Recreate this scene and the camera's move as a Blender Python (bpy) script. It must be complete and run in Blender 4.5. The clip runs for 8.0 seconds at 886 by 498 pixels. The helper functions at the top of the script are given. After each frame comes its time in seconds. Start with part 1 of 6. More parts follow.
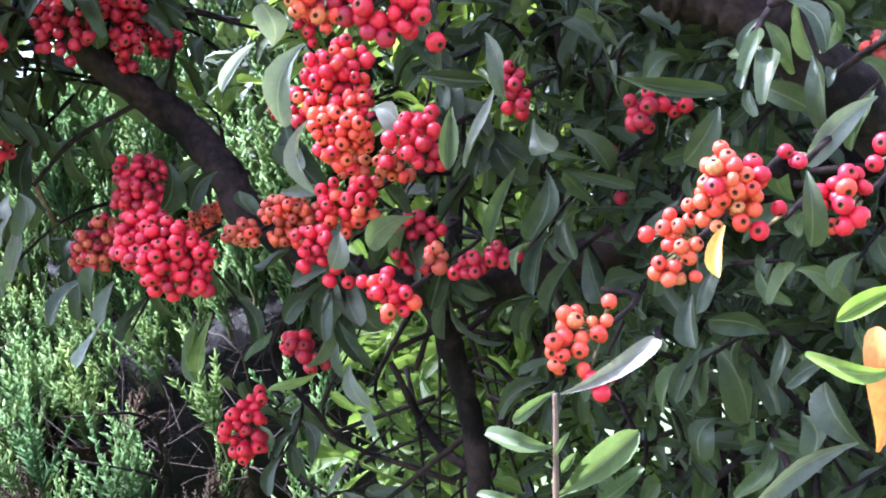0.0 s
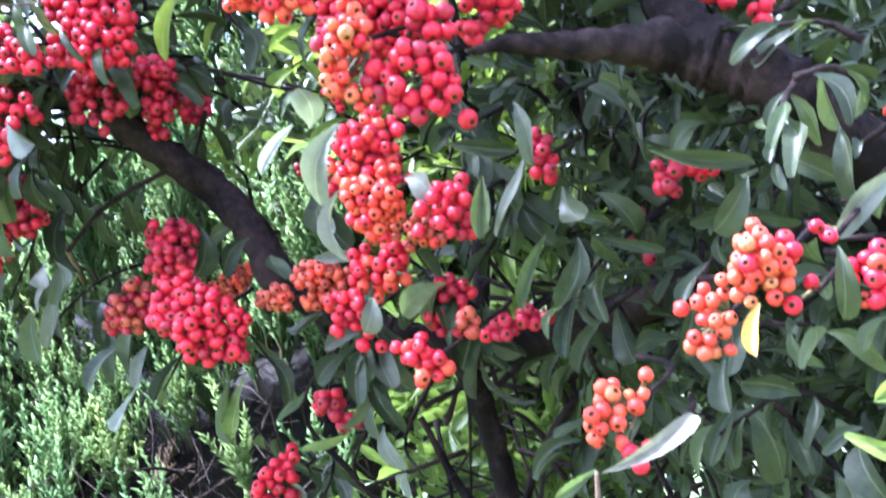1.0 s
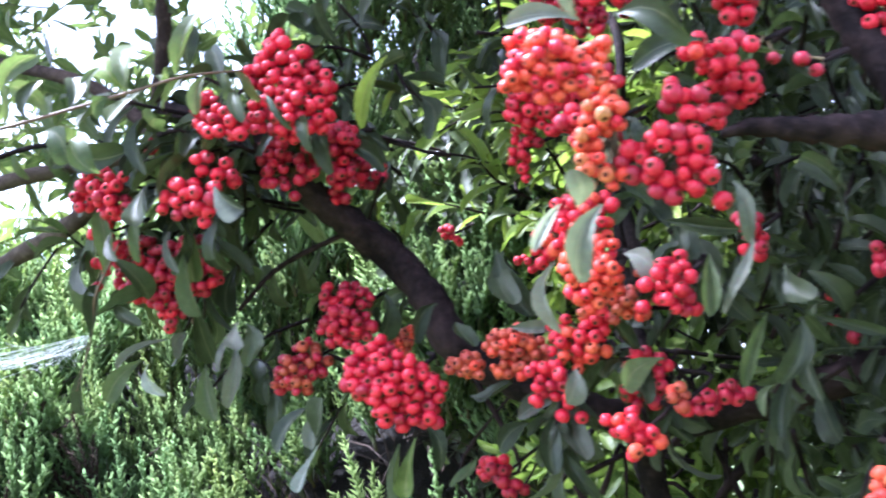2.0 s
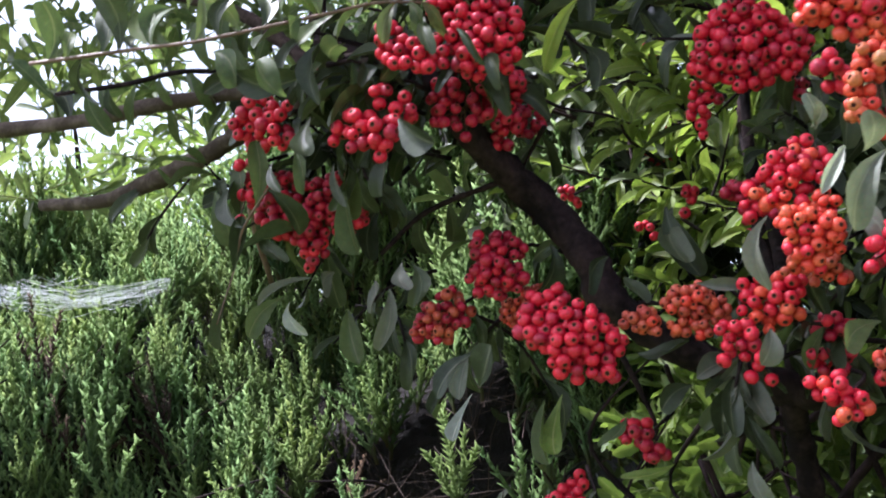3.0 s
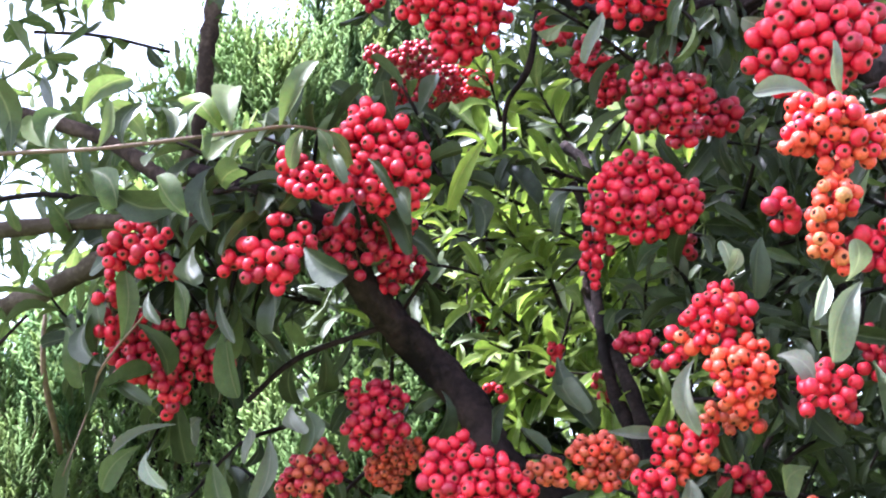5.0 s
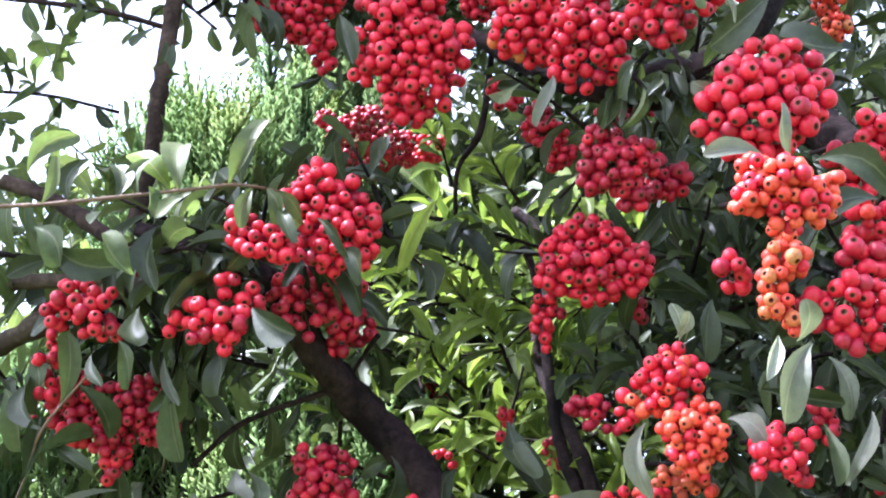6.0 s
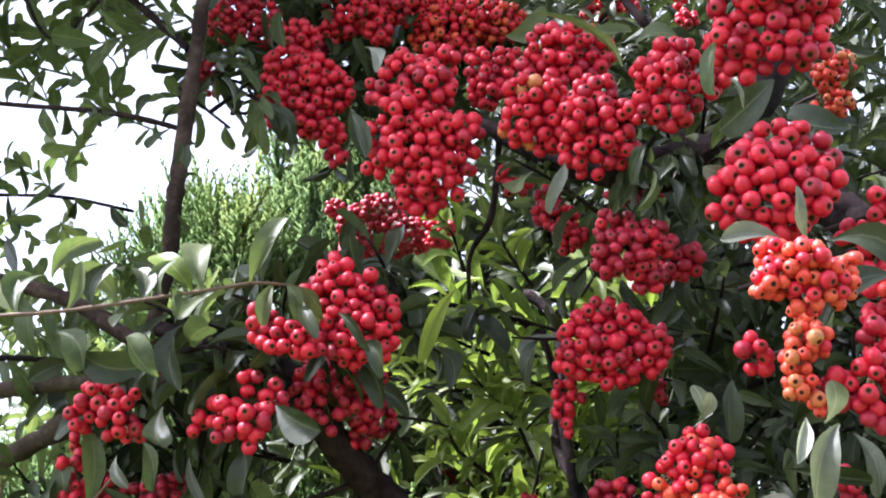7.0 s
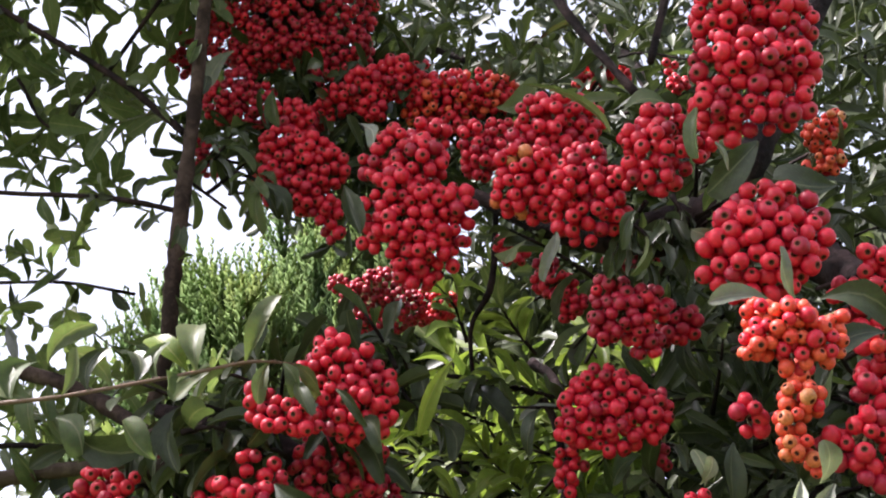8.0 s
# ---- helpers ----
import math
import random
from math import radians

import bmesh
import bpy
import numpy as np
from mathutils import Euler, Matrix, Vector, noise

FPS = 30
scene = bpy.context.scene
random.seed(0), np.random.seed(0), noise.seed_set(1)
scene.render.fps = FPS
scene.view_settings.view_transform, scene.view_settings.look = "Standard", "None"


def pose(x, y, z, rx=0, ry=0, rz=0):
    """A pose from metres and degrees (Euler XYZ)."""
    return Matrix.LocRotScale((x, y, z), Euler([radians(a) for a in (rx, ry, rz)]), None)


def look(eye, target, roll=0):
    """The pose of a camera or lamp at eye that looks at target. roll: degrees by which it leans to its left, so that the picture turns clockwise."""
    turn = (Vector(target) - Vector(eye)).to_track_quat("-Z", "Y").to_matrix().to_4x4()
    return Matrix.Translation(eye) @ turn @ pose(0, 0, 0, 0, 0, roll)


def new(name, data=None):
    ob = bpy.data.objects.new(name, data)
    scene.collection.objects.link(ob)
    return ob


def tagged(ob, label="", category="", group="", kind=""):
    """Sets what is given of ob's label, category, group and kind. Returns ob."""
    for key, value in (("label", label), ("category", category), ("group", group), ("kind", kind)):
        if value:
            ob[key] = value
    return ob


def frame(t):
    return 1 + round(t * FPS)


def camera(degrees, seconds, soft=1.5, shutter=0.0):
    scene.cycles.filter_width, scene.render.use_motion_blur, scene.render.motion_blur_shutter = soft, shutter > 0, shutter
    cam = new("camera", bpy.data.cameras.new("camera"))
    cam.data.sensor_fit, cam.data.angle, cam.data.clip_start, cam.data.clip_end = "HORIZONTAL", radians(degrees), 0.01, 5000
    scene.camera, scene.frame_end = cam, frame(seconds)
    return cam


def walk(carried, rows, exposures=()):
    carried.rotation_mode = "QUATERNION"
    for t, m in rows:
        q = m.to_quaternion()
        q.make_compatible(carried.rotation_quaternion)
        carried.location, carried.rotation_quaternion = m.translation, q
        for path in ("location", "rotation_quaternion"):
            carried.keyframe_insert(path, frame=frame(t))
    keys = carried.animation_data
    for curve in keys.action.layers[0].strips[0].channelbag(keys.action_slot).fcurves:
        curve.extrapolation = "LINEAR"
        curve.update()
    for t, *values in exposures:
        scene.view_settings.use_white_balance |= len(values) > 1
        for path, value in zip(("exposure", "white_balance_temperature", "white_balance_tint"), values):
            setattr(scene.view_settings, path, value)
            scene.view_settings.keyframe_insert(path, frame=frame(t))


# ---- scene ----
cam = camera(40.0, 8.0, 1.9, 0.4)
PATH = [
    (0, (0.2075, -0.1287, 1.2481), (-0.0456, 0.8350, 1.3331), -3.92),
    (0.5, (0.2048, -0.1299, 1.2476), (-0.0466, 0.8342, 1.3325), -4.42),
    (1, (0.2046, -0.1394, 1.2618), (-0.0590, 0.8185, 1.3754), -4.95),
    (1.5, (0.1881, -0.1589, 1.2739), (-0.0931, 0.7889, 1.4244), -4.46),
    (2, (0.1305, -0.1704, 1.2752), (-0.1557, 0.7745, 1.4336), -3.32),
    (2.2, (0.1047, -0.1738, 1.2755), (-0.1820, 0.7711, 1.4335), -2.56),
    (3.3, (0.0046, -0.1789, 1.2538), (-0.2477, 0.7788, 1.3919), 1.80),
    (3.5, (-0.0122, -0.1726, 1.2483), (-0.2307, 0.7931, 1.3886), 2.45),
    (4, (-0.0449, -0.1584, 1.2380), (-0.1538, 0.8146, 1.4417), 1.72),
    (4.5, (-0.0605, -0.1587, 1.2445), (-0.1361, 0.8036, 1.5060), 0.02),
    (6, (-0.0613, -0.1506, 1.2411), (-0.0705, 0.7855, 1.5926), -0.85),
    (6.5, (-0.0661, -0.1555, 1.2438), (-0.0704, 0.7678, 1.6277), -1.97),
    (7, (-0.0681, -0.1578, 1.2448), (-0.0780, 0.7539, 1.6555), -2.89),
    (7.5, (-0.0642, -0.1568, 1.2425), (-0.0777, 0.7417, 1.6812), -3.57),
    (8, (-0.0583, -0.1596, 1.2438), (-0.0751, 0.7263, 1.7074), -4.76),
]
EXPOSURES = [(0.0, 3.04, 5050, 22), (0.5, 3.2, 5000, 23), (1.0, 3.42, 4900, 23), (1.5, 3.40, 4950, 24), (2.2, 2.56, 5200, 23), (3.3, 1.84, 5700, 22), (4.0, 2.40, 5600, 22), (4.5, 2.97, 5450, 22), (6.0, 2.80, 5450, 22), (7.0, 2.28, 5800, 22), (8.0, 1.78, 6350, 22)]
walk(cam, [(t, look(eye, target, roll)) for t, eye, target, roll in PATH], EXPOSURES)

# ---- world, sun and exposure ----
SUN_ELEV, SUN_AZ = 60.0, -95.0          # azimuth from +y towards +x, degrees
world = bpy.data.worlds.new("sky")
scene.world = world
world.use_nodes = True
wt = world.node_tree
sky = wt.nodes.new("ShaderNodeTexSky")
sky.sky_type = "NISHITA"
sky.sun_disc = False
sky.sun_elevation = radians(SUN_ELEV)
sky.sun_rotation = radians(SUN_AZ)
sky.air_density, sky.dust_density, sky.ozone_density = 1.0, 3.0, 1.0
haze = wt.nodes.new("ShaderNodeHueSaturation")      # thin white haze
haze.inputs["Saturation"].default_value = 0.45
wt.links.new(sky.outputs[0], haze.inputs["Color"])
wt.links.new(haze.outputs[0], wt.nodes["Background"].inputs[0])
wt.nodes["Background"].inputs[1].default_value = 0.12
sun = new("sun", bpy.data.lights.new("sun", "SUN"))
sun.data.energy, sun.data.angle, sun.data.color = 5.0, radians(6.0), (1.0, 0.97, 0.93)
sd = Vector((math.sin(radians(SUN_AZ)) * math.cos(radians(SUN_ELEV)), math.cos(radians(SUN_AZ)) * math.cos(radians(SUN_ELEV)), math.sin(radians(SUN_ELEV))))
sun.matrix_world = look(sd * 20, (0, 0, 0))

# ---- materials ----


def material(name, rough=0.5, spec=0.5):
    m = bpy.data.materials.new(name)
    m.use_nodes = True
    b = m.node_tree.nodes["Principled BSDF"]
    b.inputs["Roughness"].default_value = rough
    b.inputs["Specular IOR Level"].default_value = spec
    return m, m.node_tree, b


def node(nt, kind, **values):
    n = nt.nodes.new(kind)
    for k, v in values.items():
        n.inputs[k.replace("_", " ")].default_value = v
    return n


def ramp(nt, source, stops):
    r = nt.nodes.new("ShaderNodeValToRGB")
    els = r.color_ramp.elements
    while len(els) < len(stops):
        els.new(0.5)
    for e, (p, c) in zip(els, stops):
        e.position, e.color = p, (*c, 1)
    nt.links.new(source, r.inputs[0])
    return r


def mix(nt, fac, a, b, blend="MIX"):
    n = nt.nodes.new("ShaderNodeMix")
    n.data_type, n.blend_type = "RGBA", blend
    for sock, v in ((n.inputs[0], fac), (n.inputs[6], a), (n.inputs[7], b)):
        if isinstance(v, (int, float)):
            sock.default_value = v
        elif isinstance(v, tuple):
            sock.default_value = (*v, 1)
        else:
            nt.links.new(v, sock)
    return n.outputs[2]


def math_node(nt, op, a, b=0.0):
    n = nt.nodes.new("ShaderNodeMath")
    n.operation = op
    for sock, v in zip(n.inputs, (a, b)):
        if isinstance(v, (int, float)):
            sock.default_value = v
        else:
            nt.links.new(v, sock)
    return n.outputs[0]


def chance(nt, joined):
    if joined:
        return nt.nodes.new("ShaderNodeNewGeometry").outputs["Random Per Island"]
    return nt.nodes.new("ShaderNodeObjectInfo").outputs["Random"]


def bump(nt, bsdf, height, strength, distance):
    b = node(nt, "ShaderNodeBump", Strength=strength, Distance=distance)
    nt.links.new(height, b.inputs["Height"])
    nt.links.new(b.outputs[0], bsdf.inputs["Normal"])


def leaf_material(name, low, high, vein, glow=0.35, rough=0.36, spots=0.25, joined=False):
    """Leaf blade: two greens by leaf, blotches, a paler midrib with side veins, light shining through."""
    m, nt, b = material(name, rough, 0.30)
    uv = nt.nodes.new("ShaderNodeUVMap")
    xyz = nt.nodes.new("ShaderNodeSeparateXYZ")
    nt.links.new(uv.outputs[0], xyz.inputs[0])
    r = chance(nt, joined)
    base = mix(nt, r, low, high)
    geo = nt.nodes.new("ShaderNodeNewGeometry")
    blot = node(nt, "ShaderNodeTexNoise", Scale=160.0, Detail=4.0, Roughness=0.65)
    nt.links.new(geo.outputs["Position"], blot.inputs["Vector"])
    fac = ramp(nt, blot.outputs[0], [(0.42, (0, 0, 0)), (0.75, (1, 1, 1))])
    base = mix(nt, math_node(nt, "MULTIPLY", fac.outputs[0], spots), base, tuple(min(1, v * 1.9 + 0.015) for v in high))
    fine = node(nt, "ShaderNodeTexNoise", Scale=900.0, Detail=2.0)
    nt.links.new(geo.outputs["Position"], fine.inputs["Vector"])
    base = mix(nt, 0.22, base, fine.outputs[1], "OVERLAY")
    side = math_node(nt, "ABSOLUTE", math_node(nt, "SUBTRACT", xyz.outputs[0], 0.5))
    rib = math_node(nt, "LESS_THAN", side, 0.035)
    wave = math_node(nt, "SINE", math_node(nt, "MULTIPLY", math_node(nt, "SUBTRACT", xyz.outputs[1], side), 70.0))
    veins = math_node(nt, "MULTIPLY", math_node(nt, "GREATER_THAN", wave, 0.93), 0.10)
    base = mix(nt, math_node(nt, "MAXIMUM", math_node(nt, "MULTIPLY", rib, 0.6), veins), base, vein)
    nt.links.new(base, b.inputs["Base Color"])
    bump(nt, b, math_node(nt, "ADD", math_node(nt, "MULTIPLY", wave, 0.15), math_node(nt, "MULTIPLY", fine.outputs[0], 2.0)), 0.2, 0.0003)
    tr = node(nt, "ShaderNodeBsdfTranslucent")
    warm = mix(nt, 1.0, base, (1.1, 1.2, 0.7), "MULTIPLY")
    nt.links.new(warm, tr.inputs[0])
    sh = nt.nodes.new("ShaderNodeMixShader")
    sh.inputs[0].default_value = glow
    nt.links.new(b.outputs[0], sh.inputs[1])
    nt.links.new(tr.outputs[0], sh.inputs[2])
    nt.links.new(sh.outputs[0], nt.nodes["Material Output"].inputs[0])
    return m


LEAF = {}
for key, (low, high, vein, glow, rough) in dict(
    dark=((0.019, 0.027, 0.011), (0.047, 0.060, 0.024), (0.120, 0.128, 0.070), 0.16, 0.42),
    olive=((0.060, 0.086, 0.032), (0.102, 0.126, 0.052), (0.194, 0.198, 0.105), 0.44, 0.48),
    # young leaf green, raised further to stand in for sunlight in the hollow
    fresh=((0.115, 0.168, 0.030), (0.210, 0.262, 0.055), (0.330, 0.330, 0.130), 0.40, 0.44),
    grey=((0.066, 0.075, 0.050), (0.108, 0.112, 0.080), (0.200, 0.195, 0.150), 0.20, 0.50),
    pale=((0.113, 0.131, 0.095), (0.173, 0.176, 0.137), (0.259, 0.252, 0.189), 0.30, 0.53),
    white=((0.200, 0.225, 0.180), (0.300, 0.315, 0.260), (0.550, 0.550, 0.450), 0.30, 0.58),
    yellow=((0.360, 0.200, 0.030), (0.440, 0.270, 0.050), (0.600, 0.450, 0.150), 0.35, 0.58),
    dry=((0.085, 0.080, 0.060), (0.165, 0.155, 0.120), (0.150, 0.120, 0.080), 0.15, 0.78),
    autumn=((0.450, 0.140, 0.030), (0.520, 0.200, 0.050), (0.550, 0.300, 0.100), 0.25, 0.58),
).items():
    LEAF[key] = leaf_material(key + "_leaf", low, high, vein, glow, rough, 0.7 if key in ("dry", "autumn") else 0.25)
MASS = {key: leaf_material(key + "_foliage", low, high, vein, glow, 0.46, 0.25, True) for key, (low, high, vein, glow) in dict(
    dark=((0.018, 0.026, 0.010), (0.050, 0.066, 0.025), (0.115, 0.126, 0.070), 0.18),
    olive=((0.060, 0.092, 0.036), (0.140, 0.170, 0.066), (0.220, 0.225, 0.120), 0.50),
    # young foliage green, with some sunlight put into the colour
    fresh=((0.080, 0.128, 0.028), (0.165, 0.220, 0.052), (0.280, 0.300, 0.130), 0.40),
).items()}


def berry_material(name, stops):
    m, nt, b = material(name, 0.4, 0.40)
    r = chance(nt, False)
    base = ramp(nt, r, stops).outputs[0]
    co = nt.nodes.new("ShaderNodeTexCoord")
    n1 = node(nt, "ShaderNodeTexNoise", Scale=2.5, Detail=3.0)
    nt.links.new(co.outputs["Object"], n1.inputs["Vector"])
    mottled = ramp(nt, n1.outputs[0], [(0.35, (0.72, 0.6, 0.6)), (0.65, (1.0, 1.0, 1.0))]).outputs[0]
    base = mix(nt, 1.0, base, mottled, "MULTIPLY")
    n2 = node(nt, "ShaderNodeTexNoise", Scale=14.0, Detail=3.0)
    nt.links.new(co.outputs["Object"], n2.inputs["Vector"])
    specks = ramp(nt, n2.outputs[0], [(0.66, (0, 0, 0)), (0.74, (1, 1, 1))]).outputs[0]
    base = mix(nt, math_node(nt, "MULTIPLY", specks, 0.25), base, (0.70, 0.12, 0.08))
    nt.links.new(base, b.inputs["Base Color"])
    gloss = ramp(nt, n1.outputs[0], [(0.3, (0.38, 0.38, 0.38)), (0.7, (0.54, 0.54, 0.54))]).outputs[0]
    nt.links.new(gloss, b.inputs["Roughness"])
    bump(nt, b, n2.outputs[0], 0.12, 0.0004)
    return m


BERRY = {
    "red": berry_material("red_berry_skin", [(0.0, (0.46, 0.006, 0.022)), (0.5, (0.58, 0.009, 0.032)), (1.0, (0.66, 0.017, 0.040))]),
    # darker red for variety; inner clusters get their shade through this colour
    "crimson": berry_material("crimson_shade_berry_skin", [(0.0, (0.30, 0.006, 0.026)), (0.6, (0.42, 0.009, 0.036)), (1.0, (0.52, 0.014, 0.044))]),
    "orange": berry_material("orange_berry_skin", [(0.0, (0.68, 0.042, 0.026)), (0.5, (0.70, 0.072, 0.034)), (1.0, (0.70, 0.120, 0.048))]),
    "brown": berry_material("brownish_berry_skin", [(0.0, (0.36, 0.040, 0.026)), (0.5, (0.44, 0.065, 0.034)), (1.0, (0.50, 0.10, 0.045))]),
    "green": berry_material("unripe_berry_skin", [(0.0, (0.62, 0.15, 0.05)), (1.0, (0.54, 0.24, 0.09))]),
}
CALYX, nt, b = material("dry_calyx", 0.7, 0.2)
b.inputs["Base Color"].default_value = (0.150, 0.036, 0.018, 1)
PIT, nt, b = material("calyx_pit", 0.9, 0.1)
b.inputs["Base Color"].default_value = (0.030, 0.012, 0.008, 1)


def plain(name, a, c, scale, rough, strength=0.5, distance=0.001, stretch=(1, 1, 1)):
    m, nt, b = material(name, rough, 0.35)
    geo = nt.nodes.new("ShaderNodeNewGeometry")
    mp = nt.nodes.new("ShaderNodeMapping")
    mp.inputs["Scale"].default_value = stretch
    nt.links.new(geo.outputs["Position"], mp.inputs[0])
    n = node(nt, "ShaderNodeTexNoise", Scale=scale, Detail=6.0, Roughness=0.65)
    nt.links.new(mp.outputs[0], n.inputs["Vector"])
    f = node(nt, "ShaderNodeTexNoise", Scale=scale * 7, Detail=3.0)
    nt.links.new(mp.outputs[0], f.inputs["Vector"])
    base = ramp(nt, n.outputs[0], [(0.3, a), (0.72, c)]).outputs[0]
    base = mix(nt, 0.3, base, f.outputs[1], "OVERLAY")
    nt.links.new(base, b.inputs["Base Color"])
    bump(nt, b, math_node(nt, "ADD", n.outputs[0], math_node(nt, "MULTIPLY", f.outputs[0], 0.4)), strength, distance)
    return m




def bark_material(name, dark, light):
    """Rough bark: lengthwise cracks, flaking plates and pale flecks."""
    m, nt, b = material(name, 0.82, 0.10)
    geo = nt.nodes.new("ShaderNodeNewGeometry")
    big = node(nt, "ShaderNodeTexNoise", Scale=38.0, Detail=6.0, Roughness=0.6)
    vor = node(nt, "ShaderNodeTexVoronoi", Scale=170.0, Randomness=1.0)
    fine = node(nt, "ShaderNodeTexNoise", Scale=420.0, Detail=4.0, Roughness=0.7)
    warp = node(nt, "ShaderNodeTexNoise", Scale=60.0, Detail=2.0)
    for n in (big, fine, warp):
        nt.links.new(geo.outputs["Position"], n.inputs["Vector"])
    bent = mix(nt, 0.004, geo.outputs["Position"], warp.outputs[1], "ADD")
    nt.links.new(bent, vor.inputs["Vector"])
    plates = ramp(nt, vor.outputs["Distance"], [(0.05, (1, 1, 1)), (0.6, (0, 0, 0))]).outputs[0]
    h = math_node(nt, "ADD", math_node(nt, "MULTIPLY", plates, 0.22), math_node(nt, "ADD", math_node(nt, "MULTIPLY", big.outputs[0], 2.0), math_node(nt, "MULTIPLY", fine.outputs[0], 0.6)))
    base = ramp(nt, h, [(0.35, dark), (0.62, tuple((p + q) / 2 for p, q in zip(dark, light))), (0.85, light)])
    base.color_ramp.elements[0].position, base.color_ramp.elements[2].position = 0.45, 1.0
    scaled = math_node(nt, "DIVIDE", h, 2.6)
    nt.links.new(scaled, base.inputs[0])
    flecks = ramp(nt, fine.outputs[0], [(0.66, (0, 0, 0)), (0.72, (1, 1, 1))]).outputs[0]
    col = mix(nt, math_node(nt, "MULTIPLY", flecks, 0.12), base.outputs[0], tuple(min(1, q * 2.2) for q in light))
    nt.links.new(col, b.inputs["Base Color"])
    bump(nt, b, h, 0.8, 0.0022)
    return m


BARK = bark_material("dark_bark", (0.007, 0.0045, 0.0045), (0.058, 0.035, 0.033))
BARK_BROWN = bark_material("brown_bark", (0.022, 0.014, 0.011), (0.120, 0.082, 0.064))
BARK_PALE = bark_material("pale_bark", (0.055, 0.040, 0.030), (0.20, 0.155, 0.125))
BARK_RED = plain("reddish_twig_bark", (0.085, 0.050, 0.032), (0.18, 0.115, 0.075), 150.0, 0.5, 0.4, 0.0006)
STALK = plain("berry_stalk_skin", (0.10, 0.07, 0.03), (0.20, 0.15, 0.06), 200.0, 0.6, 0.3, 0.0004)
SOIL = plain("grass_and_soil", (0.035, 0.055, 0.018), (0.10, 0.12, 0.04), 6.0, 0.95, 0.8, 0.02)
STICK = plain("hedge_stick_bark", (0.018, 0.012, 0.009), (0.070, 0.045, 0.032), 90.0, 0.9, 0.4, 0.0006)
# near black: the shade deep in the hedge is put into this colour
CORE = plain("hedge_shade_backing", (0.004, 0.0035, 0.003), (0.017, 0.012, 0.008), 60.0, 0.95, 1.0, 0.01)



def needle_material(name, stops, tints, glow):
    """Conifer spray: brown at the base, paler towards the growing tips, a tint by spray."""
    m, nt, b = material(name, 0.85, 0.12)
    uv = nt.nodes.new("ShaderNodeUVMap")
    xyz = nt.nodes.new("ShaderNodeSeparateXYZ")
    nt.links.new(uv.outputs[0], xyz.inputs[0])
    age = ramp(nt, xyz.outputs[1], stops).outputs[0]
    age = mix(nt, 1.0, age, ramp(nt, xyz.outputs[0], tints).outputs[0], "MULTIPLY")
    geo = nt.nodes.new("ShaderNodeNewGeometry")
    drift = node(nt, "ShaderNodeTexNoise", Scale=9.0, Detail=3.0)
    nt.links.new(geo.outputs["Position"], drift.inputs["Vector"])
    age = mix(nt, 1.0, age, ramp(nt, drift.outputs[0], [(0.3, (0.75, 0.85, 0.9)), (0.7, (1.12, 1.06, 0.92))]).outputs[0], "MULTIPLY")
    nt.links.new(age, b.inputs["Base Color"])
    tr = node(nt, "ShaderNodeBsdfTranslucent")
    nt.links.new(mix(nt, 1.0, age, (1.0, 1.15, 0.8), "MULTIPLY"), tr.inputs[0])
    sh = nt.nodes.new("ShaderNodeMixShader")
    sh.inputs[0].default_value = glow
    nt.links.new(b.outputs[0], sh.inputs[1])
    nt.links.new(tr.outputs[0], sh.inputs[2])
    nt.links.new(sh.outputs[0], nt.nodes["Material Output"].inputs[0])
    return m


NEEDLE = needle_material("conifer_scale_leaves", [(0.0, (0.075, 0.055, 0.030)), (0.22, (0.075, 0.112, 0.048)), (0.6, (0.200, 0.262, 0.098)), (1.0, (0.330, 0.400, 0.170))], [(0.0, (0.82, 0.95, 0.95)), (0.6, (0.95, 1.0, 0.96)), (1.0, (1.08, 1.06, 0.88))], 0.42)
NEEDLE_DEAD = needle_material("dead_conifer_twigs", [(0.0, (0.040, 0.026, 0.018)), (0.5, (0.055, 0.036, 0.024)), (1.0, (0.085, 0.056, 0.034))], [(0.0, (0.8, 0.8, 0.8)), (1.0, (1.2, 1.1, 1.0))], 0.1)

WEB, nt, b = material("spider_silk", 0.5, 0.3)
b.inputs["Base Color"].default_value = (0.75, 0.75, 0.75, 1)

# ---- building helpers ----


def finish(mesh, mats, smooth=True):
    for m in mats:
        mesh.materials.append(m)
    if smooth:
        mesh.polygons.foreach_set("use_smooth", [True] * len(mesh.polygons))
    return mesh


def part(name, data, parent, label="", m=None):
    """One mesh object under a thing (whose place is taken off) or under a part."""
    ob = new(name, data)
    ob.parent = parent
    if parent.parent is None:
        ob.matrix_parent_inverse = parent.matrix_basis.inverted()
    if m is not None:
        ob.matrix_basis = m
    return tagged(ob, label)


def joined_mesh(name, verts, faces, uvs, mats, smooth=False):
    """A mesh from numpy arrays; faces: one (n, k) array; uvs by vertex."""
    me = bpy.data.meshes.new(name)
    n, k = faces.shape
    me.vertices.add(len(verts))
    me.vertices.foreach_set("co", np.asarray(verts, np.float32).ravel())
    me.loops.add(n * k)
    me.loops.foreach_set("vertex_index", faces.astype(np.int32).ravel())
    me.polygons.add(n)
    me.polygons.foreach_set("loop_start", np.arange(0, n * k, k, dtype=np.int32))
    if uvs is not None:
        layer = me.uv_layers.new(name="UVMap")
        layer.data.foreach_set("uv", np.asarray(uvs, np.float32)[faces.ravel()].ravel())
    me.update(calc_edges=True)
    return finish(me, mats, smooth)


